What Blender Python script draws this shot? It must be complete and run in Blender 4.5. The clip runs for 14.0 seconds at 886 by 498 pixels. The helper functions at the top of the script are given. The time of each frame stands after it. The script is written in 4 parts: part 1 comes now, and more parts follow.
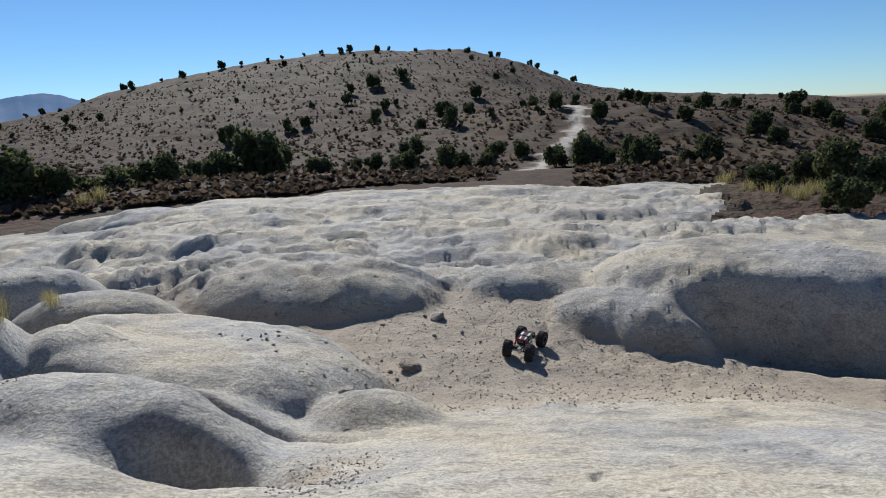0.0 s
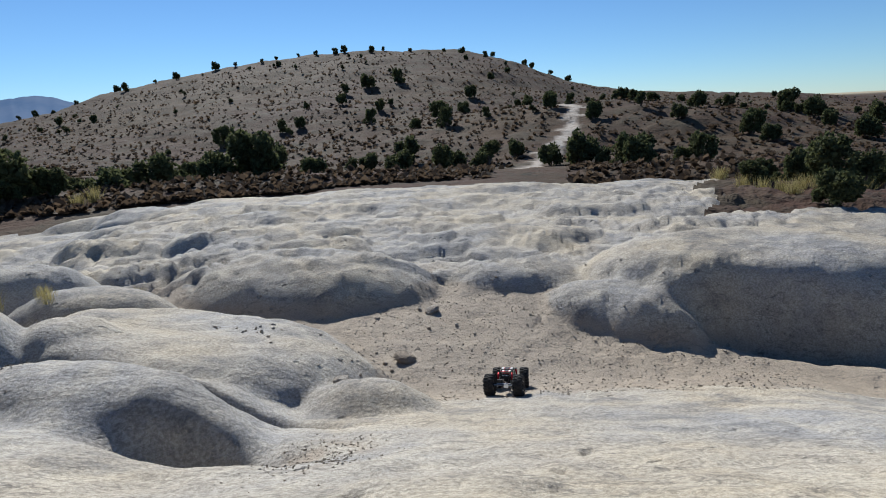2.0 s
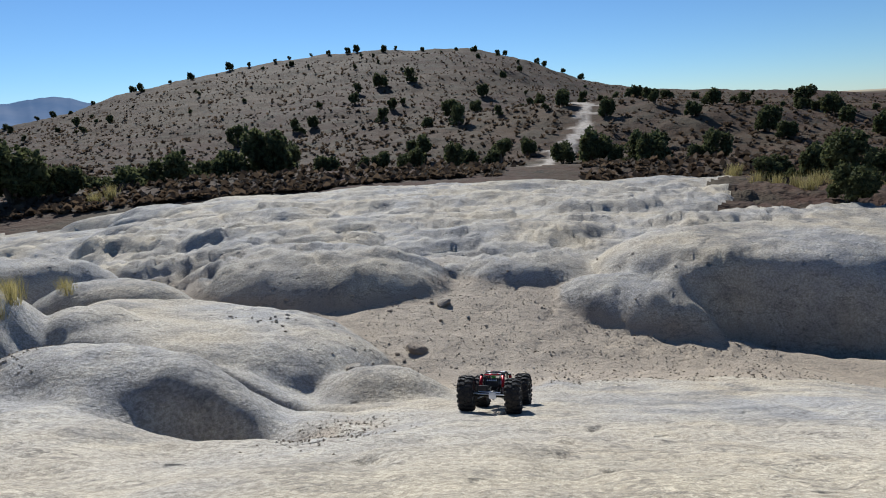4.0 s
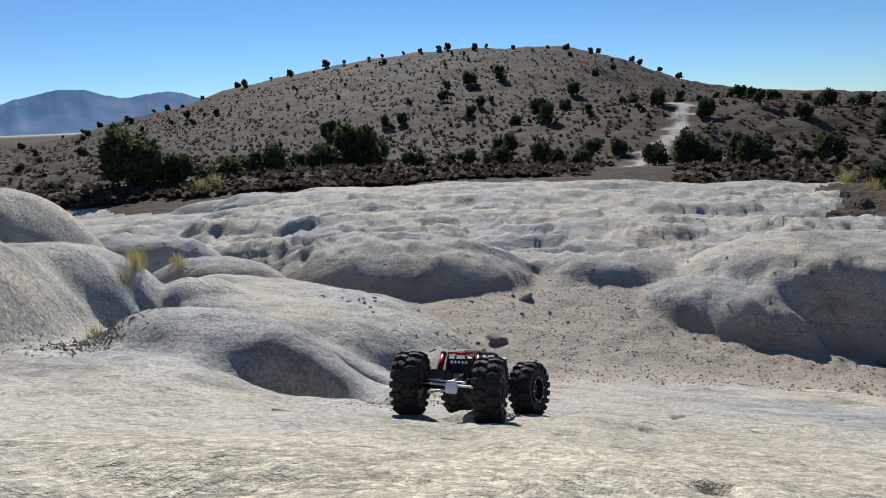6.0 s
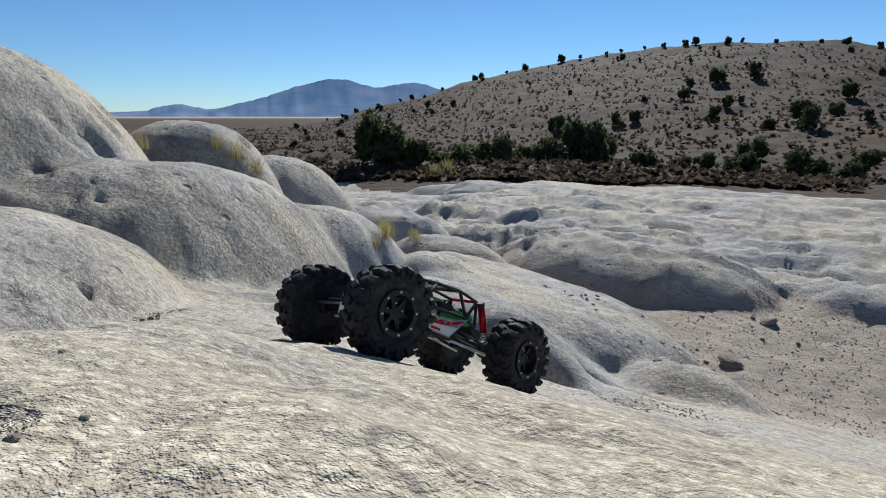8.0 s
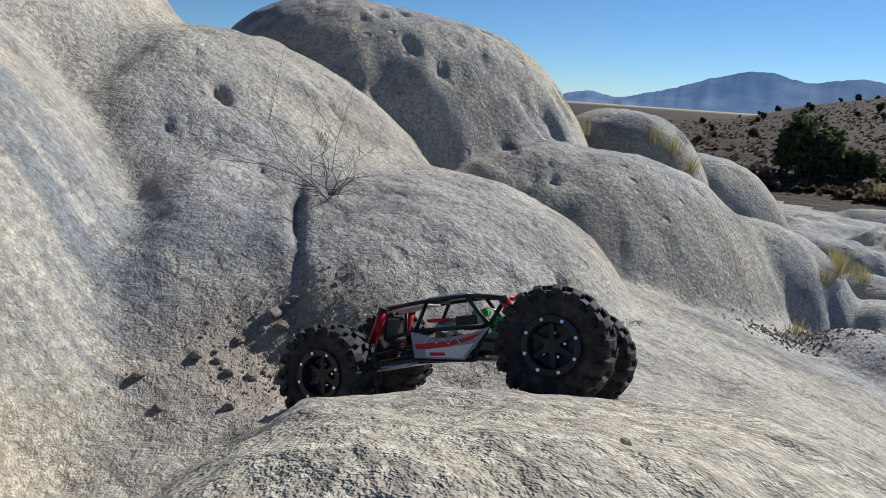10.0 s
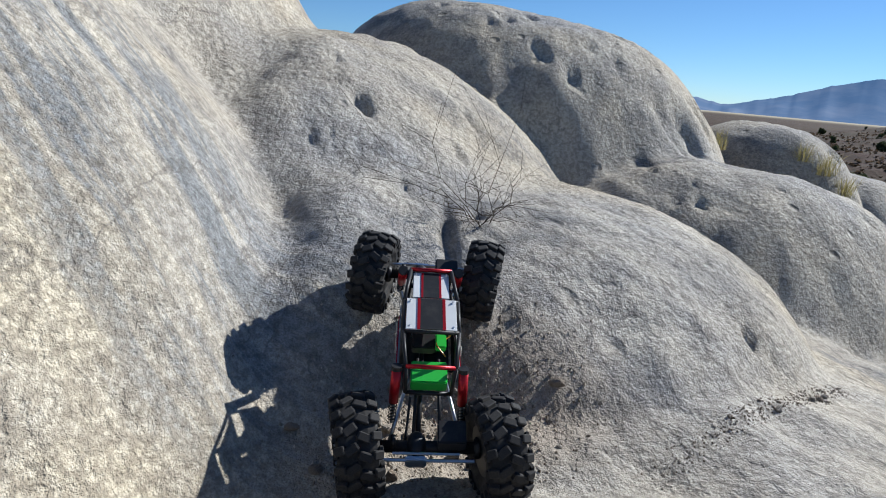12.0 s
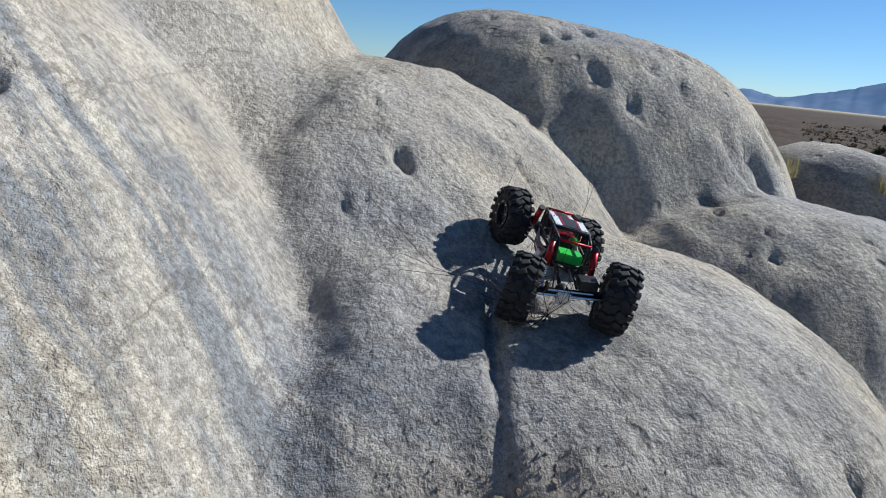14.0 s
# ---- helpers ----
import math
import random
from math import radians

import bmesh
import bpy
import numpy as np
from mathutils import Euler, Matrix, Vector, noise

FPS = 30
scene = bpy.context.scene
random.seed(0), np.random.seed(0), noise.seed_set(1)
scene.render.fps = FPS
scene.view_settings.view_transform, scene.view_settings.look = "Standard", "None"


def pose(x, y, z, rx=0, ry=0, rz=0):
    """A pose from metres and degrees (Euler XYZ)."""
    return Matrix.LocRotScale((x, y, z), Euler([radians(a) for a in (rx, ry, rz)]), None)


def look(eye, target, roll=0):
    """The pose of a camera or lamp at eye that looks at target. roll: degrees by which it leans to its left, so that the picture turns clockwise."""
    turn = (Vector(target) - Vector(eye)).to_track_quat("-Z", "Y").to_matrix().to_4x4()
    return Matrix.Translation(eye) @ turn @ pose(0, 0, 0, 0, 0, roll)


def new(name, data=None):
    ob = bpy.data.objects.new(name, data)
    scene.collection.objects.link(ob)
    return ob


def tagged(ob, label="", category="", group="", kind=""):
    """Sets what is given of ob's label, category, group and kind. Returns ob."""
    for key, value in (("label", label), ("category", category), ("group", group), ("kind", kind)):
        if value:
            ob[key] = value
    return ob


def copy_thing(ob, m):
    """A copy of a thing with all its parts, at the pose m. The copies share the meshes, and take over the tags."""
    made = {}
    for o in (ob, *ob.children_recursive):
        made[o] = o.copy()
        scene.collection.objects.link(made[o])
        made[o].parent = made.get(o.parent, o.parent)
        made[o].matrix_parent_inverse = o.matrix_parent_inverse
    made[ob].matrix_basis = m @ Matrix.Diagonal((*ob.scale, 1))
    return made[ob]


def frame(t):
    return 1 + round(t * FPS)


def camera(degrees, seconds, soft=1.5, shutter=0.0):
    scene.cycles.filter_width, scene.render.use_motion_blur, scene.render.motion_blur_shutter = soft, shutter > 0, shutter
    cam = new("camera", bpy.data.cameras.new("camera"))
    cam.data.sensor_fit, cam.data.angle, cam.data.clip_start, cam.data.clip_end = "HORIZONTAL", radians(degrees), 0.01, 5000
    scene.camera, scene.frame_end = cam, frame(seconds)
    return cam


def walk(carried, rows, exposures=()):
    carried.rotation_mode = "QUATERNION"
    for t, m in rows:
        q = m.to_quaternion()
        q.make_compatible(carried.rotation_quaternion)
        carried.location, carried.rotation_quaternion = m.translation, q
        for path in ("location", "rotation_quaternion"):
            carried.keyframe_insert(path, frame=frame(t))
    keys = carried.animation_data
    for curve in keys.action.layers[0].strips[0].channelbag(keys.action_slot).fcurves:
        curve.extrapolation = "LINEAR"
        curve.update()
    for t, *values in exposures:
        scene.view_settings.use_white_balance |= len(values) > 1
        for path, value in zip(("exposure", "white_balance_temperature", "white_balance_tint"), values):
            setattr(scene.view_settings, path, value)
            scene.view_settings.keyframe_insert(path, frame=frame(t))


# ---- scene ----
cam = camera(75.09, 14.0, soft=1.0)
PATH = [
    (0, (0.000, -0.000, 0.975), (-0.000, 1.947, 0.519), -2.80),
    (0.5, (-0.001, -0.004, 0.962), (0.003, 1.943, 0.505), -2.91),
    (1, (0.002, -0.010, 0.952), (0.009, 1.937, 0.496), -2.95),
    (1.5, (0.006, -0.024, 0.937), (0.015, 1.924, 0.481), -3.08),
    (2, (0.012, -0.033, 0.924), (0.026, 1.914, 0.468), -3.12),
    (2.5, (0.015, -0.044, 0.911), (0.031, 1.904, 0.456), -3.11),
    (4.8, (0.005, -0.110, 0.865), (-0.108, 1.834, 0.410), -3.13),
    (5, (0.003, -0.119, 0.859), (-0.141, 1.824, 0.407), -2.98),
    (5.5, (-0.005, -0.151, 0.847), (-0.229, 1.785, 0.399), -2.78),
    (6, (-0.013, -0.162, 0.847), (-0.320, 1.762, 0.399), -2.47),
    (6.5, (-0.023, -0.190, 0.842), (-0.466, 1.709, 0.398), -2.04),
    (7, (-0.035, -0.201, 0.839), (-0.662, 1.645, 0.394), -1.37),
    (7.5, (-0.059, -0.205, 0.838), (-0.867, 1.569, 0.393), -0.65),
    (8, (-0.120, -0.206, 0.825), (-1.104, 1.476, 0.376), 0.04),
    (8.5, (-0.207, -0.218, 0.815), (-1.425, 1.302, 0.357), 0.90),
    (9, (-0.304, -0.235, 0.813), (-1.803, 1.001, 0.336), 2.02),
    (9.2, (-0.344, -0.241, 0.824), (-1.935, 0.868, 0.333), 2.62),
    (11.3, (-0.552, -0.308, 0.833), (-2.392, 0.269, 0.303), 4.61),
    (11.5, (-0.581, -0.324, 0.840), (-2.425, 0.236, 0.308), 4.71),
    (12, (-0.635, -0.353, 0.842), (-2.501, 0.121, 0.301), 5.03),
    (12.5, (-0.671, -0.359, 0.852), (-2.554, 0.021, 0.298), 5.29),
    (13, (-0.699, -0.352, 0.874), (-2.590, -0.034, 0.306), 5.53),
    (13.5, (-0.758, -0.333, 0.913), (-2.647, -0.026, 0.332), 5.70),
    (14, (-0.839, -0.338, 0.989), (-2.718, 0.008, 0.398), 5.88),
]
walk(cam, [(t, look(eye, target, roll)) for t, eye, target, roll in PATH], exposures=[(0, 0.17, 6050, 8), (5, 0.15, 6000, 8), (7.5, 0.12, 5950, 8), (9.2, 0.0, 5950, 8), (11.3, 0.22, 5850, 8), (12.5, 0.26, 5850, 8), (14, 0.13, 5800, 8)])

# ---------------------------------------------------------------- light
SUN_AZ, SUN_EL = 18.0, 34.0  # degrees left of +y, and up
world = bpy.data.worlds.new("sky")
scene.world = world
world.use_nodes = True
wn = world.node_tree.nodes
sky = wn.new("ShaderNodeTexSky")
sky.sky_type = "NISHITA"
sky.sun_disc = False
sky.sun_elevation, sky.sun_rotation = radians(SUN_EL), radians(-SUN_AZ)
sky.altitude, sky.air_density, sky.dust_density, sky.ozone_density = 1600, 1.0, 0.0, 4.0
wn["Background"].inputs["Strength"].default_value = 0.075
tint = wn.new("ShaderNodeMix")
tint.data_type, tint.blend_type = "RGBA", "MULTIPLY"
tint.inputs[0].default_value, tint.inputs[7].default_value = 1.0, (0.82, 0.98, 1.10, 1)
world.node_tree.links.new(sky.outputs["Color"], tint.inputs[6])
world.node_tree.links.new(tint.outputs[2], wn["Background"].inputs["Color"])
sun = new("sun", bpy.data.lights.new("sun", "SUN"))
sun.data.energy, sun.data.angle, sun.data.color = 5.4, radians(0.53), (1.0, 0.95, 0.87)
to_sun = Vector((-math.sin(radians(SUN_AZ)) * math.cos(radians(SUN_EL)), math.cos(radians(SUN_AZ)) * math.cos(radians(SUN_EL)), math.sin(radians(SUN_EL))))
sun.matrix_basis = look(to_sun * 50, (0, 0, 0))


# ---------------------------------------------------------------- materials
class Mat:
    """A node material with a few short-hands."""

    def __init__(self, name, rough=0.8, metal=0.0, spec=0.5):
        self.m = bpy.data.materials.new(name)
        self.m.use_nodes = True
        self.n, self.l = self.m.node_tree.nodes, self.m.node_tree.links
        self.b = self.n["Principled BSDF"]
        self.b.inputs["Roughness"].default_value = rough
        self.b.inputs["Metallic"].default_value = metal
        self.b.inputs["Specular IOR Level"].default_value = spec
        self.co = self.n.new("ShaderNodeTexCoord").outputs["Object"]

    def put(self, a, b):
        self.l.new(a, b)

    def noise(self, scale, detail=4, rough=0.55, co=None, stretch=None):
        n = self.n.new("ShaderNodeTexNoise")
        n.inputs["Scale"].default_value, n.inputs["Detail"].default_value, n.inputs["Roughness"].default_value = scale, detail, rough
        if stretch:
            m = self.n.new("ShaderNodeMapping")
            m.inputs["Scale"].default_value = stretch
            self.put(co or self.co, m.inputs["Vector"])
            co = m.outputs[0]
        self.put(co or self.co, n.inputs["Vector"])
        return n.outputs["Fac"]

    def cells(self, scale, feature="F1"):
        n = self.n.new("ShaderNodeTexVoronoi")
        n.feature = feature
        n.inputs["Scale"].default_value = scale
        self.put(self.co, n.inputs["Vector"])
        return n.outputs["Distance"]

    def step(self, v, a, b, lo=0.0, hi=1.0):
        n = self.n.new("ShaderNodeMapRange")
        n.inputs[1].default_value, n.inputs[2].default_value, n.inputs[3].default_value, n.inputs[4].default_value = a, b, lo, hi
        self.put(v, n.inputs[0])
        return n.outputs[0]

    def mix(self, f, a, b, kind="MIX"):
        n = self.n.new("ShaderNodeMix")
        n.data_type, n.blend_type = "RGBA", kind
        for s, v in ((n.inputs[0], f), (n.inputs[6], a), (n.inputs[7], b)):
            if isinstance(v, (int, float)):
                s.default_value = v
            elif isinstance(v, tuple):
                s.default_value = (*v, 1)
            else:
                self.put(v, s)
        return n.outputs[2]

    def math(self, op, a, b):
        n = self.n.new("ShaderNodeMath")
        n.operation = op
        for s, v in zip(n.inputs, (a, b)):
            if isinstance(v, (int, float)):
                s.default_value = v
            else:
                self.put(v, s)
        return n.outputs[0]

    def attr(self, name):
        n = self.n.new("ShaderNodeAttribute")
        n.attribute_name = name
        return n.outputs["Fac"]

    def color(self, c):
        if isinstance(c, tuple):
            self.b.inputs["Base Color"].default_value = (*c, 1)
        else:
            self.put(c, self.b.inputs["Base Color"])
        return self

    def bump(self, *layers):
        prev = None
        for h, strength, dist in layers:
            n = self.n.new("ShaderNodeBump")
            n.inputs["Strength"].default_value, n.inputs["Distance"].default_value = strength, dist
            self.put(h, n.inputs["Height"])
            if prev:
                self.put(prev, n.inputs["Normal"])
            prev = n.outputs[0]
        self.put(prev, self.b.inputs["Normal"])
        return self


def rock_material():
    m = Mat("bare_sandstone", 0.88, 0, 0.25)
    big, mid, fine, grain = m.noise(0.8, 4), m.noise(5, 5, 0.6), m.noise(70, 3, 0.7), m.noise(330, 2, 0.6)
    tan, grey, cream = (0.56, 0.485, 0.37), (0.42, 0.405, 0.385), (0.66, 0.60, 0.49)
    c = m.mix(m.step(big, 0.40, 0.60), grey, tan)
    c = m.mix(m.step(mid, 0.45, 0.72, 0, 0.75), c, cream)
    # dark water stain and lichen patina, in uneven sheets
    stain = m.math("MULTIPLY", m.step(m.noise(1.5, 7, 0.68), 0.50, 0.64), m.step(m.noise(9, 4, 0.7), 0.34, 0.58, 0.35, 1.0))
    c = m.mix(m.math("MULTIPLY", stain, 0.8), c, (0.175, 0.175, 0.18))
    # wash streaks down the tall face
    dot = m.n.new("ShaderNodeVectorMath")
    dot.operation = "DOT_PRODUCT"
    dot.inputs[1].default_value = (0.86, -0.50, 0.0)
    m.put(m.co, dot.inputs[0])
    apart, down = m.n.new("ShaderNodeCombineXYZ"), m.n.new("ShaderNodeSeparateXYZ")
    m.put(m.co, down.inputs[0])
    m.put(dot.outputs["Value"], apart.inputs[0])
    m.put(down.outputs[2], apart.inputs[1])
    lines = m.noise(1.0, 7, 0.7, apart.outputs[0], (17.0, 2.2, 1.0))
    # coarse cream grit on the ledge and the tall face
    c = m.mix(m.math("MULTIPLY", m.attr("grit"), m.step(mid, 0.30, 0.55, 0.45, 0.95)), c, (0.70, 0.61, 0.45))
    c = m.mix(m.math("MULTIPLY", m.attr("streak"), m.step(lines, 0.47, 0.55, 0, 0.85)), c, (0.25, 0.265, 0.275))
    c = m.mix(m.math("MULTIPLY", m.attr("streak"), m.step(lines, 0.45, 0.36, 0, 0.8)), c, (0.72, 0.65, 0.52))
    c = m.mix(m.attr("sand"), c, m.mix(m.step(fine, 0.35, 0.65), (0.36, 0.29, 0.22), (0.54, 0.46, 0.36)))
    c = m.mix(m.step(fine, 0.42, 0.60, 0, 0.9), c, m.mix(1.0, c, (0.62, 0.61, 0.60), "MULTIPLY"))
    c = m.mix(m.step(grain, 0.42, 0.54, 0.6, 0.0), c, m.mix(1.0, c, (0.62, 0.60, 0.57), "MULTIPLY"))
    specks = m.step(m.cells(48), 0.02, 0.15, 0.85, 0.0)
    c = m.mix(m.math("MULTIPLY", specks, m.step(mid, 0.5, 0.62)), c, (0.10, 0.09, 0.08))
    chips = m.math("MULTIPLY", m.step(m.cells(15), 0.04, 0.20, 0.75, 0.0), m.step(m.noise(3.1, 4), 0.5, 0.6))
    c = m.mix(chips, c, (0.12, 0.105, 0.09))
    grains = m.cells(95)
    c = m.mix(m.math("MULTIPLY", m.attr("grit"), m.step(grains, 0.36, 0.66, 0, 0.5)), c, (0.24, 0.20, 0.15))
    c = m.mix(m.math("MULTIPLY", m.attr("grit"), m.step(m.cells(9), 0.03, 0.14, 0.45, 0.0)), c, (0.15, 0.12, 0.09))
    split = m.math("ABSOLUTE", m.math("SUBTRACT", m.noise(1.3, 7, 0.6, stretch=(1.0, 2.4, 2.4)), 0.5), 0)
    c = m.mix(m.step(split, 0.002, 0.010, 0.5, 0.0), c, (0.13, 0.115, 0.10))
    m.color(c)
    coarse = m.math("MULTIPLY", grains, m.attr("grit"))
    pits = m.math("MULTIPLY", m.step(m.cells(7), 0.05, 0.17, -1.0, 0.0), m.step(m.noise(2.2, 3), 0.48, 0.6))
    return m.bump((pits, 0.8, 0.03), (m.noise(6, 7, 0.72), 0.6, 0.06), (m.noise(38, 5, 0.75), 0.6, 0.010), (fine, 0.45, 0.005), (coarse, -0.9, 0.005), (grain, 0.4, 0.002)).m


def soil_material():
    m = Mat("dry_hill_soil", 0.95, 0, 0.1)
    big, mid, fine = m.noise(0.03, 5), m.noise(0.35, 6, 0.7), m.noise(2.5, 4, 0.7)
    c = m.mix(m.step(big, 0.4, 0.62), (0.070, 0.040, 0.031), (0.090, 0.060, 0.036))
    c = m.mix(m.step(mid, 0.45, 0.62), c, (0.08, 0.065, 0.045))
    c = m.mix(m.step(fine, 0.5, 0.68, 0, 0.8), c, (0.092, 0.069, 0.050))
    c = m.mix(m.step(m.noise(1.1, 5, 0.8), 0.56, 0.64, 0, 0.85), c, (0.05, 0.045, 0.033))
    c = m.mix(m.attr("track"), c, m.mix(m.step(fine, 0.4, 0.6), (0.36, 0.31, 0.26), (0.48, 0.43, 0.37)))
    c = m.mix(m.attr("plain"), c, (0.42, 0.36, 0.25))
    m.color(c)
    return m.bump((mid, 0.6, 0.5), (fine, 0.7, 0.12)).m


ROCK, SOIL = rock_material(), soil_material()

# ---------------------------------------------------------------- the lie of the land
def knots(v, xs, ys):
    """Smooth interpolation between a few knots."""
    xs, ys = np.array(xs, float), np.array(ys, float)
    m = np.gradient(ys, xs)
    v = np.clip(v, xs[0], xs[-1])
    i = np.clip(np.searchsorted(xs, v) - 1, 0, len(xs) - 2)
    h = xs[i + 1] - xs[i]
    u = (v - xs[i]) / h
    return ((1 + 2 * u) * (1 - u) ** 2 * ys[i] + u * (1 - u) ** 2 * h * m[i]
            + u * u * (3 - 2 * u) * ys[i + 1] + u * u * (u - 1) * h * m[i + 1])


def ramp(v, a, b):
    u = np.clip((v - a) / (b - a), 0, 1)
    return u * u * (3 - 2 * u)


def lattice(ix, iy, seed):
    n = (ix.astype(np.int64) * 374761393 + iy.astype(np.int64) * 668265263 + seed * 974711) & 0x7FFFFFFF
    n = ((n ^ (n >> 13)) * 1274126177) & 0x7FFFFFFF
    return ((n ^ (n >> 16)) & 0xFFFF) / 65535.0


def vnoise(x, y, seed=0):
    """Value noise, -1 to 1."""
    ix, iy = np.floor(x), np.floor(y)
    fx, fy = x - ix, y - iy
    fx, fy = fx ** 3 * (fx * (fx * 6 - 15) + 10), fy ** 3 * (fy * (fy * 6 - 15) + 10)
    a, b = lattice(ix, iy, seed), lattice(ix + 1, iy, seed)
    c, d = lattice(ix, iy + 1, seed), lattice(ix + 1, iy + 1, seed)
    return 2 * (a + (b - a) * fx + (c - a) * fy + (a - b - c + d) * fx * fy) - 1


def fbm(x, y, seed=0, octaves=4):
    z, a = 0, 1.0
    for k in range(octaves):
        z = z + a * vnoise(x * 2 ** k + 17.3 * k, y * 2 ** k - 9.1 * k, seed + k)
        a *= 0.5
    return z


def smax(a, b, k):
    h = np.clip(0.5 + 0.5 * (a - b) / k, 0, 1)
    return b + (a - b) * h + k * h * (1 - h)


def local(x, y, cx, cy, rx, ry, turn):
    c, s = math.cos(radians(turn)), math.sin(radians(turn))
    u, v = (x - cx) * c + (y - cy) * s, -(x - cx) * s + (y - cy) * c
    return u / rx, v / ry


ROCKS, HOLLOWS = [], []


def pillow(cx, cy, rx, ry, turn, top, drop, power=1.5, tilt=(0, 0), blend=0.05):
    """A rounded mass of bare rock: its middle, half widths, turn, top, fall to its rim, fullness and tilt."""
    ROCKS.append((cx, cy, rx, ry, turn, top, drop, power, tilt, blend))


def hollow(cx, cy, rx, ry, turn, depth, power=1.0):
    """A scour in the rock."""
    HOLLOWS.append((cx, cy, rx, ry, turn, depth, power))


# rocks round the wash and the ledge
# the flat boulder past the gully and its bulge
pillow(-1.54, 3.46, 1.32, 1.05, -20, -0.314, 0.39, 3.2, (-0.07, -0.24), 0.03)
pillow(-2.15, 3.10, 0.42, 0.40, 0, -0.100, 0.35, 1.6, (-0.00, -0.10), 0.05)
# the mound before it
pillow(-1.20, 1.84, 0.80, 0.37, -22, 0.068, 0.27, 1.7, (-0.11, -0.05), 0.05)
pillow(-0.36, 2.58, 0.50, 0.32, -20, -0.357, 0.25, 1.3, (-0.00, 0.00), 0.06)
# the undercut rock across the wash
pillow(3.09, 5.13, 1.87, 1.08, -8, -0.358, 0.59, 2.6, (-0.01, 0.03), 0.05)
pillow(1.55, 4.75, 0.85, 0.55, -28, -0.601, 0.32, 1.5, (0.00, 0.00), 0.05)
pillow(0.74, 5.60, 0.76, 0.55, 10, -0.560, 0.22, 1.5, (-0.01, 0.00), 0.05)
# swells at the near edge of the slab
pillow(-1.37, 5.59, 1.36, 0.86, -12, -0.407, 0.27, 1.7, (-0.01, -0.06), 0.04)
pillow(-2.90, 4.55, 0.75, 0.45, -5, -0.343, 0.26, 1.8, (0.00, 0.00), 0.04)
pillow(-4.10, 5.20, 0.90, 0.60, 20, -0.250, 0.45, 1.6, (0.00, -0.00), 0.05)
# the high rocks on the side
pillow(-4.23, 0.97, 1.43, 1.30, 6, 1.294, 0.76, 1.9, (-0.08, -0.11), 0.03)
pillow(-3.86, 2.53, 0.75, 0.61, -12, 0.786, 0.49, 1.5, (-0.01, -0.00), 0.05)
pillow(-4.00, 3.40, 0.80, 0.70, 0, 0.480, 0.50, 1.5, (0.00, -0.10), 0.06)
pillow(-2.89, 1.57, 0.77, 1.04, 14, 0.610, 0.38, 1.4, (-0.03, -0.09), 0.06)
pillow(-2.87, 2.70, 0.63, 0.73, 10, 0.246, 0.38, 1.4, (0.00, -0.21), 0.08)
# the domed rock and the pitted rock above it
pillow(-2.03, 0.24, 0.72, 0.79, 8, 0.582, 0.25, 2.1, (-0.04, -0.05), 0.02)
pillow(-2.94, -0.28, 1.18, 0.87, -12, 1.000, 0.40, 1.2, (-0.06, -0.03), 0.08)
# the tall washed face
pillow(-1.87, -1.90, 1.71, 1.75, 0, 1.527, 1.25, 1.1, (-0.11, -0.06), 0.05)
pillow(-3.06, -1.18, 1.25, 0.91, -20, 1.607, 0.77, 1.2, (-0.10, -0.11), 0.10)
pillow(-1.84, -0.24, 0.50, 0.30, -20, 0.60, 0.24, 1.0, (0.00, 0.00), 0.12)
# scours
hollow(-0.82, 1.58, 0.36, 0.11, -14, 0.18, 1.1)
hollow(-1.45, 2.46, 0.90, 0.08, -16, 0.20, 1.4)
hollow(2.80, 4.12, 0.72, 0.22, -24, 0.42, 1.8)
hollow(-2.20, -0.56, 0.45, 0.08, -25, 0.03)
hollow(-2.18, -0.18, 0.042, 0.026, 30, 0.05, 1.6)
hollow(-2.38, 0.18, 0.045, 0.016, 30, 0.02, 1.6)
hollow(-2.45, 1.03, 0.030, 0.020, 30, 0.03, 1.6)
hollow(-2.43, 1.80, 0.045, 0.025, 30, 0.03, 1.6)
hollow(-3.12, 1.42, 0.10, 0.05, 60, 0.08, 1.6)
hollow(-3.30, 1.62, 0.09, 0.05, 70, 0.07, 1.6)
hollow(-1.49, 0.51, 0.020, 0.016, 0, 0.02, 1.6)
hollow(-1.61, -0.80, 0.050, 0.030, 0, 0.05, 1.6)
hollow(-1.72, -0.03, 0.20, 0.018, -12, 0.02, 1.2)


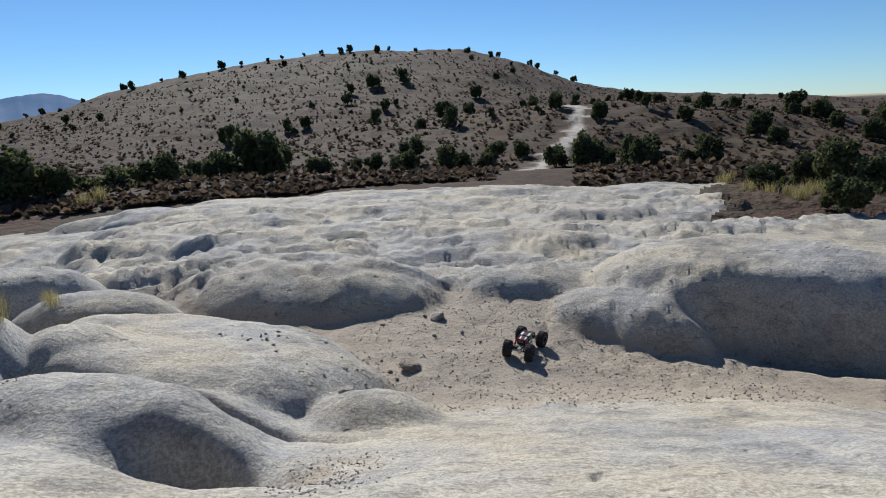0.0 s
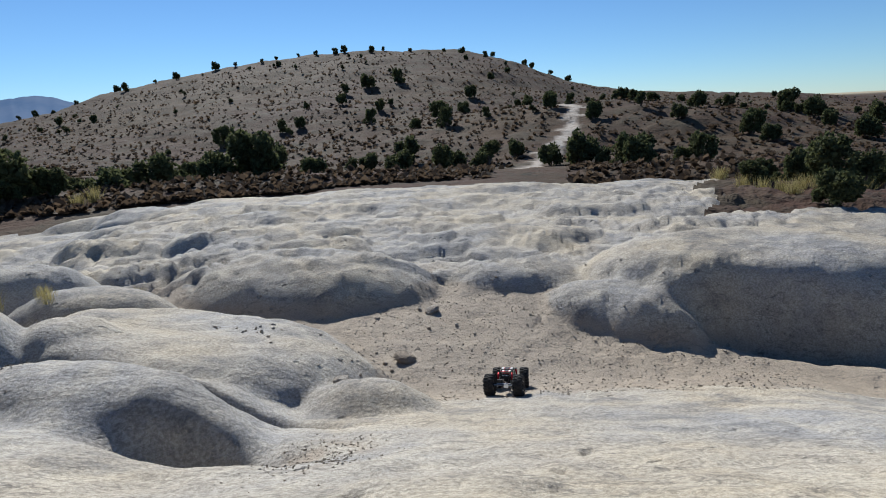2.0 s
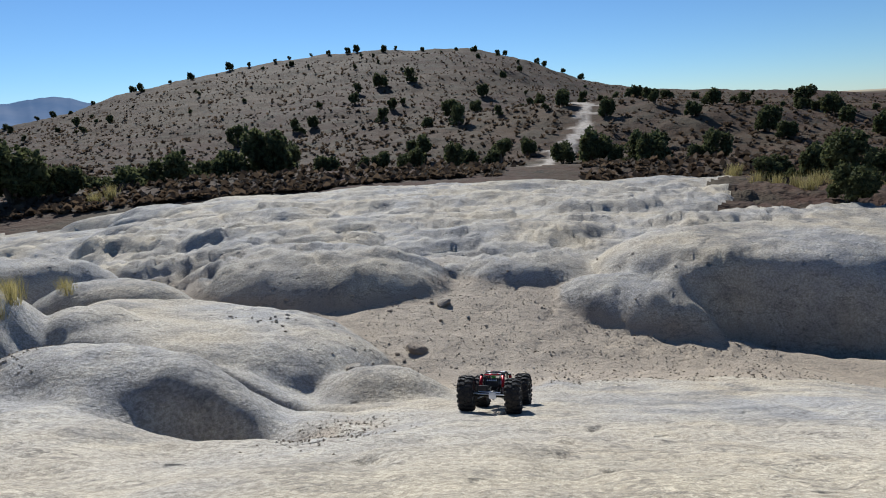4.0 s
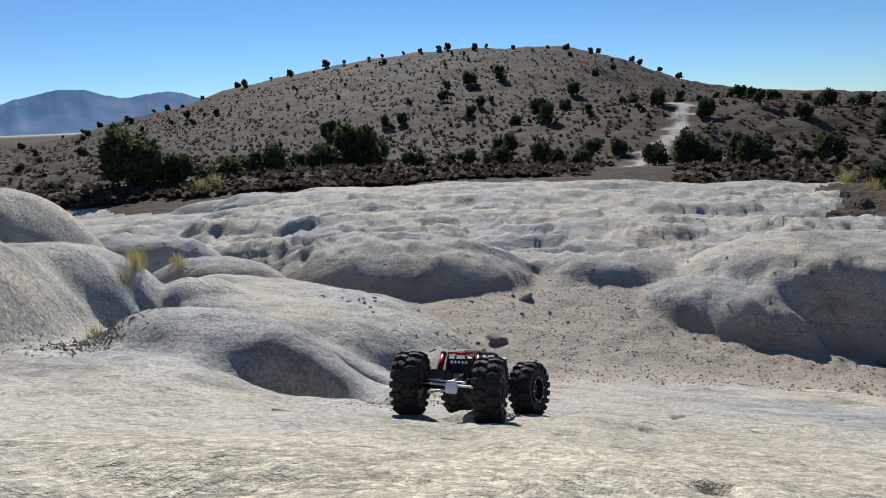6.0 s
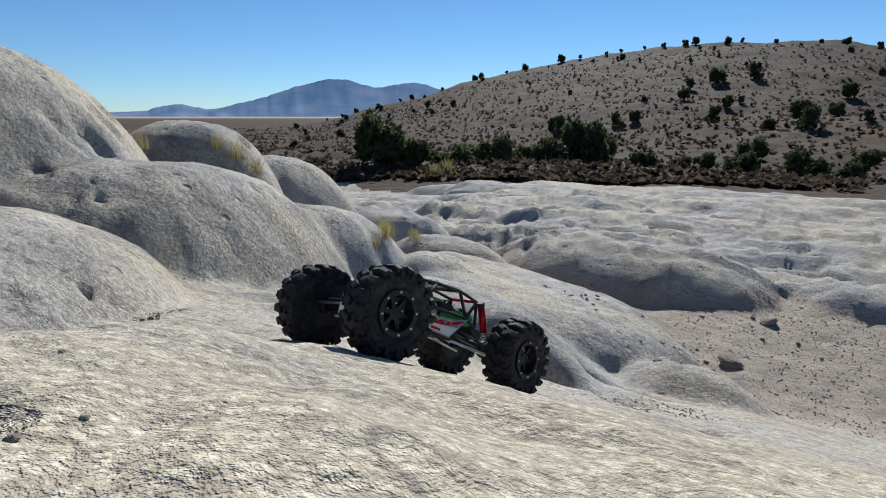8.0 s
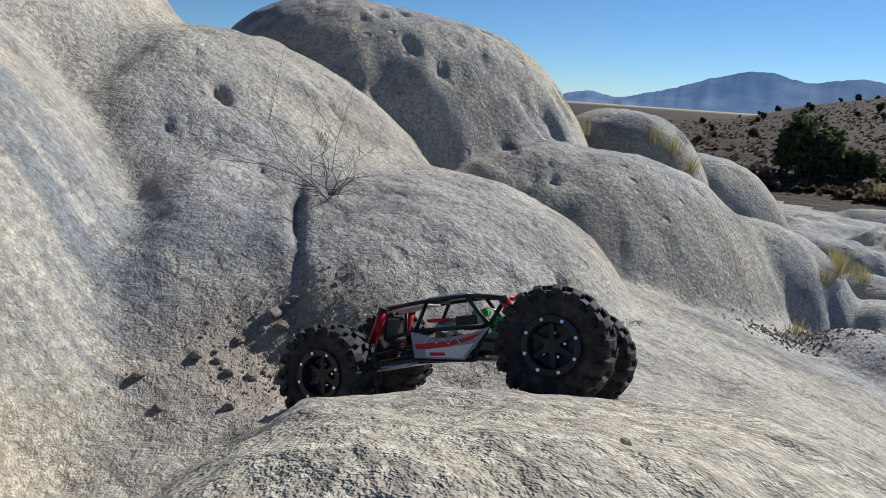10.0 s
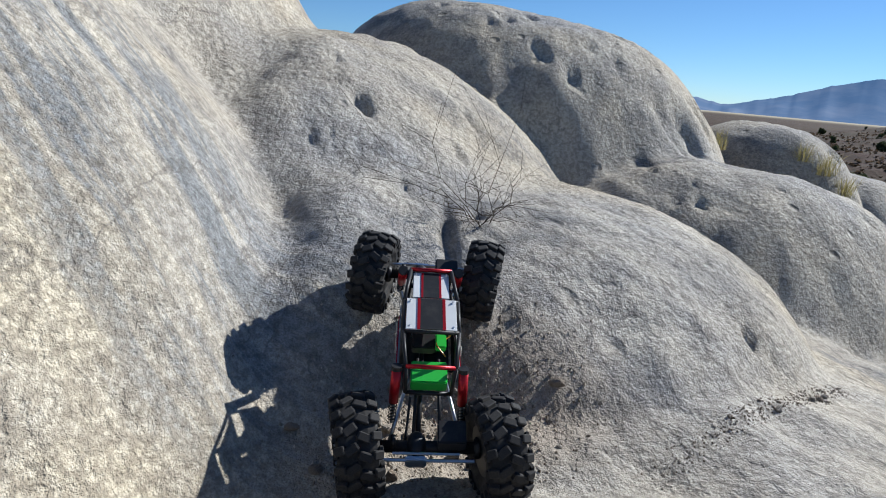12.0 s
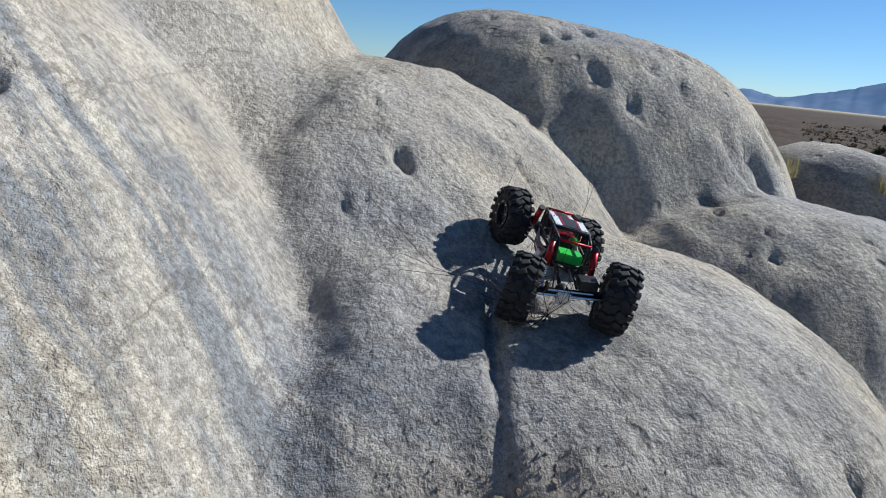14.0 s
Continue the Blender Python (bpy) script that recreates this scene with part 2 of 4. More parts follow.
def height(x, y, bare=False):
    """Ground height at x, y (arrays)."""
    x, y = np.asarray(x, float), np.asarray(y, float)
    r = np.hypot(x, y)
    az = np.degrees(np.arctan2(-x, y))
    rim = np.hypot(x + 1.3, y)
    # slab, its rim and the basin past it
    z = knots(rim, [0, 3.2, 4.8, 6.5, 8.6, 12, 14.3, 15.5, 19, 26, 40, 60, 4000], [-0.78, -0.78, -0.72, -0.66, -0.66, -0.78, -0.90, -1.12, -1.8, -2.5, -2.8, -3.0, -60.0])
    z = z - 0.40 * ramp(az, 20, 31) * ramp(rim, 5, 9) * ramp(rim, 40, 20) - 0.10 * np.clip(x + 0.3, 0, 3) * ramp(y, 6.0, 4.2)
    # near ledge, and the trough between it and the high rocks
    s = y + 0.10 * np.maximum(x, 0)
    ledge = knots(s, [-6, -3, -1.5, -0.6, -0.1, 0.3, 0.6, 1.2, 1.7, 2.3, 3.2, 4.2], [-0.8, -0.3, 0.35, 0.64, 0.68, 0.54, 0.385, 0.10, -0.12, -0.38, -0.74, -1.1])
    trough = knots(y, [-6, -3, -1.2, -0.4, 0, 0.4, 1.0, 1.6, 2.2, 3.2, 4.2], [-0.8, -0.2, 0.26, 0.34, 0.37, 0.38, 0.24, 0.05, -0.10, -0.62, -1.1])
    side = ramp(x + 0.8 * np.minimum(y + 0.20, 0), -1.24, -0.60)
    apron = trough + (ledge - trough) * side
    apron = apron - 0.5 * ramp(x, 1.6, 5) - 0.9 * ramp(x, -3, -7)
    z = smax(z, apron, 0.10)
    if bare:
        return z
    wob = 0.05 * vnoise(x * 1.3, y * 1.3, 3) + 0.025 * vnoise(x * 3.1, y * 3.1, 4)
    near = r < 22
    xn, yn, zn = x[near], y[near], z[near]
    wx, wy = xn + 0.05 * vnoise(xn * 1.6, yn * 1.6, 7), yn + 0.05 * vnoise(xn * 1.6, yn * 1.6, 8)
    for cx, cy, rx, ry, turn, top, drop, power, tilt, blend in ROCKS:
        u, v = local(wx, wy, cx, cy, rx, ry, turn)
        d2 = u * u + v * v
        p = top + tilt[0] * u * rx + tilt[1] * v * ry - drop * np.minimum(d2 ** power, 12)
        zn = smax(zn, p, blend)
    for cx, cy, rx, ry, turn, depth, power in HOLLOWS:
        u, v = local(wx, wy, cx, cy, rx, ry, turn)
        zn = zn - depth * np.exp(-(u * u + v * v) ** power * 1.2)
    fade = ramp(r[near], 18, 10)
    out = ramp(rim[near], 3.6, 5.5) * ramp(yn - 0.35 * np.maximum(xn, 0), 4.7, 5.8)
    crack = np.exp(-(vnoise(wx * 0.9 + 0.5 * wy, wy * 1.7, 51) / 0.045) ** 2) + 0.8 * np.exp(-(vnoise(wx * 2.1 - wy * 0.7, wy * 2.6, 52) / 0.06) ** 2)
    step = vnoise(wx * 1.5, wy * 3.2, 53)
    zn = zn + fade * (0.35 * wob[near] * ramp(rim[near], 0.5, 5) + 0.010 * fbm(xn * 7, yn * 7, 20, 4) * (1 + out) - 0.06 * crack * out + 0.055 * ramp(step, -0.05, 0.07) * out - 0.045 * np.exp(-(vnoise(wx * 0.55 + 0.3 * wy, wy * 3.6, 58) / 0.05) ** 2) * out)
    flank = np.exp(-(((xn - 1.7) / 1.1) ** 2 + ((yn - 4.6) / 0.7) ** 2) ** 2)
    ridge = np.abs(vnoise(wx * 2.2 + wy, wy * 4.5 - wx, 57))
    zn = zn + flank * (0.022 * fbm(xn * 4 + yn, yn * 5, 55, 4) - 0.035 * np.exp(-(ridge / 0.10) ** 2))
    z[near] = zn
    # far hills: a low spur with the track, the big hill behind, the plain beyond
    e2 = knots(az, [-60, -38, -20, -12.5, -7, -0.6, 7, 14.6, 18.7, 25, 34, 180], [-3.2, -2.1, 0.1, 0.1, 0.05, -0.6, -1.0, -1.8, -2.5, -4.2, -6, -6])
    e1 = knots(az, [-90, -37.6, -31, -25, -18.6, -13.6, -9.4, -5.3, -0.5, 6, 11, 16, 22, 28, 32.3, 37, 42, 46, 52, 180],
               [-2.0, -0.5, 0.2, 0.6, 1.2, 2.2, 3.8, 5.2, 6.0, 6.05, 5.8, 5.3, 4.3, 3.1, 1.8, 0.7, -0.7, -1.3, -1.9, -1.9])
    bump = 1 + 0.03 * fbm(x / 25, y / 25, 31, 3)
    crest2, crest1 = 58.0, 150.0
    z2 = 0.9 + crest2 * np.tan(np.radians(e2))
    z1 = 0.9 + crest1 * np.tan(np.radians(e1))
    low = np.minimum(z, -2.2)
    h2 = -2.9 + (z2 + 2.9) * ramp(r * bump, 26, crest2) - 6 * ramp(r, crest2 + 3, 130)
    h1 = -2.9 + (z1 + 2.9) * np.clip((r * bump - 40) / (crest1 - 40), 0, 1.0) ** 1.15 - 26 * ramp(r, crest1 + 4, 420)
    far = smax(smax(low, h2, 1.0), h1, 1.5)
    far = np.where(r > 500, np.minimum(far, np.maximum(z, -27 - 0.0 * r)), far)
    far = far + ramp(r, 22, 40) * ramp(r, 400, 160) * (0.35 * fbm(x / 7, y / 7, 41, 4) + 0.10 * fbm(x / 1.3, y / 1.3, 45, 2))
    w = ramp(r, 20, 30)
    return z * (1 - w) + far * w


def scatter_pillows():
    """The many low rounded swells of the slab beyond the wash."""
    r = random.Random(5)
    for k in range(150):
        x, y = r.uniform(-9, 7), r.uniform(6.4, 14.6)
        if abs(x + 1) > 0.62 * y + 2:
            continue
        a = r.uniform(0.5, 1.4)
        base = float(height(np.array([x]), np.array([y]), True)[0])
        pillow(x, y, a * r.uniform(1.2, 2.4), a * 0.55, r.uniform(-30, 25), base + r.uniform(0.0, 0.10), 0.16, r.uniform(1.5, 3.5), (r.uniform(-.05, .05), r.uniform(-.03, .10)), 0.02)


scatter_pillows()


def scatter_pits():
    """Weather pits in the high rocks."""
    r = random.Random(9)
    for k in range(90):
        a, q = r.uniform(0, 360), 0.9 * math.sqrt(r.random())
        cx, cy, rx, ry = r.choice(((-3.6, 1.0, 0.9, 0.9), (-3.4, 0.9, 0.7, 0.8), (-3.7, 2.5, 0.6, 0.5), (-2.5, -0.2, 0.6, 0.5), (-2.6, 1.6, 0.5, 0.8), (-2.0, 0.4, 0.4, 0.6), (0.4, 0.7, 0.8, 0.7), (-0.2, 0.2, 0.6, 0.5)))
        s = r.uniform(0.012, 0.05) if cx < -3.3 else r.uniform(0.006, 0.02)
        hollow(cx + q * rx * math.cos(a), cy + q * ry * math.sin(a), s * r.uniform(1, 2.2), s, r.uniform(-30, 60), s * r.uniform(0.7, 1.2), 1.6)


scatter_pits()


def ground(x, y):
    return float(height(np.array([x]), np.array([y]))[0])


def mesh_object(name, verts, faces, mats, smooth=True, parent=None):
    me = bpy.data.meshes.new(name)
    me.from_pydata(verts, [], faces)
    for m in mats:
        me.materials.append(m)
    if smooth:
        me.polygons.foreach_set("use_smooth", [True] * len(me.polygons))
    ob = new(name, me)
    ob.parent = parent
    return ob


TRACK_AZ = ([0, 24, 33, 41, 50, 58, 70], [-9, -9.5, -10.3, -12.6, -13.8, -12.6, -11])


def make_ground():
    """One sheet from under the camera out to the plain: rings that widen with distance."""
    mx, my = -0.35, -0.3
    radius = [0.12]
    while radius[-1] < 4200:
        q = 0.0115 if radius[-1] < 16 else 0.016
        radius.append(radius[-1] * (1 + q))
    radius = np.array(radius)
    fine, coarse = np.arange(-52, 128, 0.27), np.arange(128, 308, 2.0)
    angle = np.radians(np.concatenate([fine, coarse]))
    nr, na = len(radius), len(angle)
    rr, aa = np.meshgrid(radius, angle, indexing="ij")
    x, y = mx - rr * np.sin(aa), my + rr * np.cos(aa)
    z = height(x.ravel(), y.ravel())
    co = np.column_stack([x.ravel(), y.ravel(), z])
    co = np.vstack([co, [mx, my, ground(mx, my)]])
    i, j = np.meshgrid(np.arange(nr - 1), np.arange(na), indexing="ij")
    k = (j + 1) % na
    quads = np.stack([i * na + j, (i + 1) * na + j, (i + 1) * na + k, i * na + k], -1).reshape(-1, 4)
    jj = np.arange(na)
    tris = np.stack([np.full(na, nr * na), jj, (jj + 1) % na], -1)
    me = bpy.data.meshes.new("ground")
    me.vertices.add(len(co))
    me.vertices.foreach_set("co", co.ravel())
    me.loops.add(quads.size + tris.size)
    me.loops.foreach_set("vertex_index", np.concatenate([quads.ravel(), tris.ravel()]).astype(np.int32))
    me.polygons.add(len(quads) + len(tris))
    start = np.concatenate([np.arange(len(quads)) * 4, quads.size + np.arange(len(tris)) * 3])
    me.polygons.foreach_set("loop_start", start.astype(np.int32))
    me.materials.append(ROCK)
    me.materials.append(SOIL)
    cx, cy = x.ravel()[quads].mean(1), y.ravel()[quads].mean(1)
    edge = np.hypot(cx + 1.3, cy) + 1.3 * vnoise(cx * 0.5, cy * 0.5, 61)
    behind = cy < -6
    bearing = np.degrees(np.arctan2(-cx, cy))
    slot = np.where((edge > 16.2) | behind | ((bearing < -25.5 + 2 * vnoise(cx, cy, 63)) & (edge > 10.5)), 1, 0)
    me.polygons.foreach_set("material_index", np.concatenate([slot, np.zeros(len(tris), int)]).astype(np.int32))
    me.polygons.foreach_set("use_smooth", np.ones(len(quads) + len(tris), bool))
    me.update(calc_edges=True)
    me.validate()
    vx, vy, vz = co.T
    base = -0.60 - 0.10 * np.clip(vx + 0.3, 0, 3) + 0.04 * fbm(vx * 2, vy * 2, 71, 3)
    sand = ramp(vz, base + 0.02, base - 0.03) * ramp(np.hypot(vx + 1.3, vy), 6.6, 5.4) * ramp(vy, 2.4, 2.9)
    pocket = np.exp(-(((vx + 1.36) / 0.14) ** 2 + ((vy + 0.12) / 0.24) ** 2) ** 2) * 0.9
    gully = np.exp(-(((vx + 0.38) / 0.14) ** 2 + ((vy - 1.50) / 0.26) ** 2) ** 2) * ramp(fbm(vx * 9, vy * 9, 75, 2), -0.2, 0.4)
    a = me.attributes.new("sand", "FLOAT", "POINT")
    a.data.foreach_set("value", np.clip(sand * 0.85 + pocket + gully * 0.8, 0, 1).astype(np.float32))
    st = me.attributes.new("streak", "FLOAT", "POINT")
    along, across = (vx + 1.60) * 0.45 + (vy + 0.62) * 0.89, (vx + 1.60) * 0.89 - (vy + 0.62) * 0.45
    st.data.foreach_set("value", np.exp(-((along / 0.60) ** 2 + ((across - 0.02) / 0.26) ** 2) ** 2).astype(np.float32))
    grit = np.exp(-(((vx - 0.2) / 1.25) ** 2 + ((vy + 0.1) / 0.95) ** 2) ** 2) + np.exp(-(((vx + 1.1) / 0.45) ** 2 + ((vy + 0.75) / 0.45) ** 2) ** 2)
    g = me.attributes.new("grit", "FLOAT", "POINT")
    g.data.foreach_set("value", np.clip(grit, 0, 1).astype(np.float32))
    r, az = np.hypot(vx, vy), np.degrees(np.arctan2(-vx, vy))
    off = np.abs(az - knots(r, *TRACK_AZ)) * r * 0.01745
    t = me.attributes.new("track", "FLOAT", "POINT")
    t.data.foreach_set("value", (ramp(off + 0.5 * fbm(vx, vy, 77, 2), 0.75, 0.25) * ramp(r, 24, 26) * ramp(r, 62, 56)).astype(np.float32))
    p = me.attributes.new("plain", "FLOAT", "POINT")
    p.data.foreach_set("value", (ramp(r, 500, 1500)).astype(np.float32))
    return tagged(new("ground", me), "bare pale grey and tan sandstone slabs with brown desert hills", "ground", "", "structure")


make_ground()


def make_mountain():
    """The far range; blue distance haze is put into its colour and glow."""
    m = Mat("far_mountain_haze_tint", 1.0, 0, 0.0)
    n = m.noise(0.004, 5, 0.6)
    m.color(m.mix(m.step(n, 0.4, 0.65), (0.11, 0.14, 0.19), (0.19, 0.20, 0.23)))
    # weak blue emission painted over the range as distance haze
    haze_glow = m.n.new("ShaderNodeEmission")
    haze_glow.inputs["Color"].default_value, haze_glow.inputs["Strength"].default_value = (0.10, 0.24, 0.50, 1), 0.28
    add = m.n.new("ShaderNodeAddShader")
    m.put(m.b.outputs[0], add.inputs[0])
    m.put(haze_glow.outputs[0], add.inputs[1])
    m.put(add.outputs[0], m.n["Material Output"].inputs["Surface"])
    az = np.arange(8, 100, 0.16)
    top = knots(az, [8, 20, 28.5, 30.5, 32.7, 36.8, 40.6, 43.3, 45.8, 47, 49, 52, 54.2, 57, 62, 70, 80, 100], [1.2, 1.8, 2.7, 2.5, 3.1, 2.7, 3.42, 2.85, 2.15, 1.7, 1.2, 0.6, 1.05, 0.5, 0.4, 0.9, 0.5, 0.3])
    top = top + 0.05 * fbm(az * 1.6, az * 0, 91, 4)
    verts, faces = [], []
    dist = np.linspace(2600, 3500, 14)
    for i, d in enumerate(dist):
        s = i / 13
        for j, a in enumerate(az):
            e = -0.75 + (top[j] + 0.75) * s ** 1.2
            rough = 12 * math.sin(math.pi * s) * vnoise(np.array([a * 0.9]), np.array([s * 3.0]), 95)[0]
            verts.append((-d * math.sin(radians(a)), d * math.cos(radians(a)), 0.9 + d * math.tan(radians(e)) + rough))
    na = len(az)
    for i in range(13):
        for j in range(na - 1):
            faces.append((i * na + j, i * na + j + 1, (i + 1) * na + j + 1, (i + 1) * na + j))
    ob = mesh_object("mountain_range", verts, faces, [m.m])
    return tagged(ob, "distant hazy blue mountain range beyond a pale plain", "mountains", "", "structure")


make_mountain()


# ---------------------------------------------------------------- plants and loose stones
def part(name, bm, material, parent, label="", smooth=False):
    """One mesh object under a thing or a part."""
    me = bpy.data.meshes.new(name)
    bm.to_mesh(me)
    bm.free()
    me.materials.append(material)
    if smooth:
        me.polygons.foreach_set("use_smooth", [True] * len(me.polygons))
    ob = new(name, me)
    ob.parent = parent
    return tagged(ob, label) if label else ob


def foliage_material(name, dark, light):
    m = Mat(name, 0.85, 0, 0.2)
    n = m.n.new("ShaderNodeNewGeometry")
    r = n.outputs["Random Per Island"]
    c = m.mix(m.step(r, 0.1, 0.9), dark, light)
    m.color(c)
    thin = m.n.new("ShaderNodeBsdfTranslucent")
    m.put(c, thin.inputs["Color"])
    both = m.n.new("ShaderNodeMixShader")
    both.inputs[0].default_value = 0.4
    m.put(m.b.outputs[0], both.inputs[1])
    m.put(thin.outputs[0], both.inputs[2])
    m.put(both.outputs[0], m.n["Material Output"].inputs["Surface"])
    return m.m


JUNIPER = foliage_material("juniper_scales", (0.055, 0.065, 0.030), (0.13, 0.14, 0.062))
SAGE = foliage_material("sagebrush_leaves", (0.060, 0.043, 0.030), (0.135, 0.095, 0.062))
STRAW = foliage_material("dry_straw", (0.22, 0.19, 0.07), (0.45, 0.38, 0.17))
TWIG = foliage_material("grey_twigs", (0.05, 0.04, 0.03), (0.12, 0.09, 0.06))
bark = Mat("juniper_bark", 0.95, 0, 0.1)
BARK = bark.color(bark.mix(bark.step(bark.noise(9, 4, 0.6, stretch=(1, 1, 0.15)), 0.4, 0.6), (0.10, 0.075, 0.055), (0.19, 0.15, 0.12))).m


def tube(bm, a, b, ra, rb, sides=6):
    a, b = Vector(a), Vector(b)
    q = (b - a).to_track_quat("Z", "Y")
    rings = []
    for c, r in ((a, ra), (b, rb)):
        rings.append([bm.verts.new(c + q @ Vector((r * math.cos(k * math.tau / sides), r * math.sin(k * math.tau / sides), 0))) for k in range(sides)])
    for k in range(sides):
        bm.faces.new((rings[0][k], rings[0][(k + 1) % sides], rings[1][(k + 1) % sides], rings[1][k]))
    bm.faces.new(rings[0][::-1])
    bm.faces.new(rings[1])


def sprig(bm, c, size, r, flat=1.0):
    """A small tuft of three leaf blades."""
    for k in range(3):
        d = Vector((r.gauss(0, 1), r.gauss(0, 1), r.gauss(0.3, 0.8) * flat)).normalized() * size
        s = d.cross(Vector((r.gauss(0, 1), r.gauss(0, 1), r.gauss(0, 1)))).normalized() * size * 0.42
        v = [bm.verts.new(c - d * 0.3 - s * 0.5), bm.verts.new(c + d * 0.2 - s), bm.verts.new(c + d), bm.verts.new(c + d * 0.2 + s)]
        bm.faces.new(v)


def juniper(seed, w, h, tufts):
    """A juniper: short forked trunk with limbs and a ragged crown of tufts."""
    r = random.Random(seed)
    tree = new("juniper_tree")
    bm = bmesh.new()
    tips = []
    for k in range(r.randint(4, 6)):
        a = k * 2.1 + r.uniform(-.5, .5)
        mid = Vector((math.cos(a) * w * 0.12, math.sin(a) * w * 0.12, h * r.uniform(.2, .32)))
        tip = Vector((math.cos(a) * w * r.uniform(.15, .33), math.sin(a) * w * r.uniform(.15, .33), h * r.uniform(.5, .85)))
        tube(bm, (0, 0, -0.15), mid, h * 0.05, h * 0.032)
        tube(bm, mid, tip, h * 0.032, h * 0.008)
        tips.append(tip)
    part("trunk", bm, BARK, tree, "twisted grey-brown trunk")
    bm = bmesh.new()
    lobes = [(Vector((0, 0, h * 0.55)), w * 0.36)] + [(t, w * r.uniform(.16, .26)) for t in tips]
    for k in range(9):
        a, q = r.uniform(0, math.tau), r.uniform(0.15, 0.42)
        lobes.append((Vector((math.cos(a) * w * q, math.sin(a) * w * q, h * r.uniform(.16, .8) * (1.15 - q))), w * r.uniform(.10, .2)))
    for k in range(tufts):
        c, s = r.choice(lobes)
        d = Vector((r.gauss(0, 1), r.gauss(0, 1), r.gauss(0, 1))).normalized() * s * r.uniform(.55, 1.08)
        p = c + d
        if p.z > 0.03 * h:
            sprig(bm, p, w * r.uniform(.05, .10), r)
    part("crown", bm, JUNIPER, tree, "dense dark green ragged crown")
    return tagged(tree, "bushy dark green juniper on dry stony ground", "tree", "junipers")


def polar(az, r):
    return -r * math.sin(radians(az)), r * math.cos(radians(az))


MODELS = [juniper(11, 2.2, 2.2, 1500), juniper(12, 2.6, 1.9, 1500), juniper(13, 1.8, 2.5, 1400), juniper(14, 2.4, 2.0, 1300)]
USED = [0, 0, 0, 0]


def plant(x, y, w, kind=None, seed=0):
    r = random.Random(seed)
    k = kind if kind is not None else r.randrange(4)
    m = Matrix.LocRotScale((x, y, ground(x, y) - 0.04 * w), Euler((0, 0, r.uniform(0, 6.28))), (w, w, w * r.uniform(.85, 1.15)))
    if not USED[k]:
        USED[k] = 1
        MODELS[k].matrix_basis = m
        return MODELS[k]
    return copy_thing(MODELS[k], m)


# junipers along the far edge of the slab: bearing, distance, size
for i, (az, d, w) in enumerate([(37.5, 21, .9), (35.6, 21, .62), (33.4, 21, .6), (29.8, 22, .95), (25.6, 25, 1.0), (23.5, 26, .8), (20.8, 28, 1.05), (17.2, 29, 1.5),
                                (11.8, 29, .85), (8.0, 31, .75), (6.4, 31, .72), (3.2, 29, .85), (2.6, 36, 1.05), (-0.8, 29, .8), (-2.0, 30, .8), (-4.6, 30, 1.0), (-5.4, 33, 1.15),
                                (-11.4, 30, .75), (-14.2, 29, 1.0), (-16.4, 28, .8), (-19.6, 27, .85), (-18.4, 29, .85), (-23.4, 30, .65), (-25.0, 30, .85),
                                (-29.2, 12.5, .52), (-32.6, 14.5, .42), (-34.6, 13, .6), (-36.8, 15, .5), (-35.4, 10, .36), (-38.2, 17, .7), (-31.2, 12.6, .2), (-30.2, 13.4, .4),
                                (40.5, 22, .8), (42.5, 23, .9), (27.8, 30, .8), (31.5, 30, .9), (22.5, 34, .9), (15, 36, 1.0), (-8.0, 36, .6)]):
    plant(*polar(az, d), w * 0.86, None, 100 + i)
# on the spur and the big hill
for i, (az, d, w) in enumerate([(19.6, 60, 1.6), (14.2, 62, 1.0), (12.6, 63, 1.1), (5.9, 57, 1.15), (4.9, 70, 1.1), (-0.8, 57, 1.7), (-1.4, 50, 1.2), (1.6, 52, .9), (-9.8, 50, .85), (-11.4, 57, 1.1),
                                (-9.2, 66, 1.0), (-7.6, 66, .9), (-3.8, 80, 1.6), (6.0, 90, 1.9), (8.0, 85, 1.7), (3, 92, 1.8), (-15.4, 46, 1.1), (-17.4, 54, 1.0), (-19.6, 48, 1.2),
                                (-20.8, 56, 1.1), (-24.4, 50, 1.1), (-22.8, 44, .9), (-26.8, 58, 1.0), (-20.4, 38, 1.2), (-31.2, 58, 1.5), (-33.2, 54, 1.3), (-34.4, 50, 1.0),
                                (-28.8, 42, 1.3), (-30.2, 40, 1.0), (-36.8, 44, 1.2), (-37.5, 52, 1.3), (-13.2, 58, .8), (-16.2, 60, .9), (-18.0, 59, 1.1), (-19.4, 59, 1.2)]):
    plant(*polar(az, d), w * 0.62, None, 200 + i)
hill_rng = random.Random(8)
for i in range(46):  # along the skyline
    az = -37 + 80 * (i + hill_rng.random() * 0.8) / 46
    if -40 < az < -14:
        plant(*polar(az, hill_rng.uniform(55, 58.5)), hill_rng.uniform(.22, .6), None, 300 + i)
    else:
        plant(*polar(az, hill_rng.uniform(143, 150)), hill_rng.uniform(.4, .95), None, 300 + i)
for i in range(70):
    az, d = hill_rng.uniform(-38, 45), hill_rng.uniform(48, 135)
    plant(*polar(az, d), hill_rng.uniform(.25, .75), None, 400 + i)


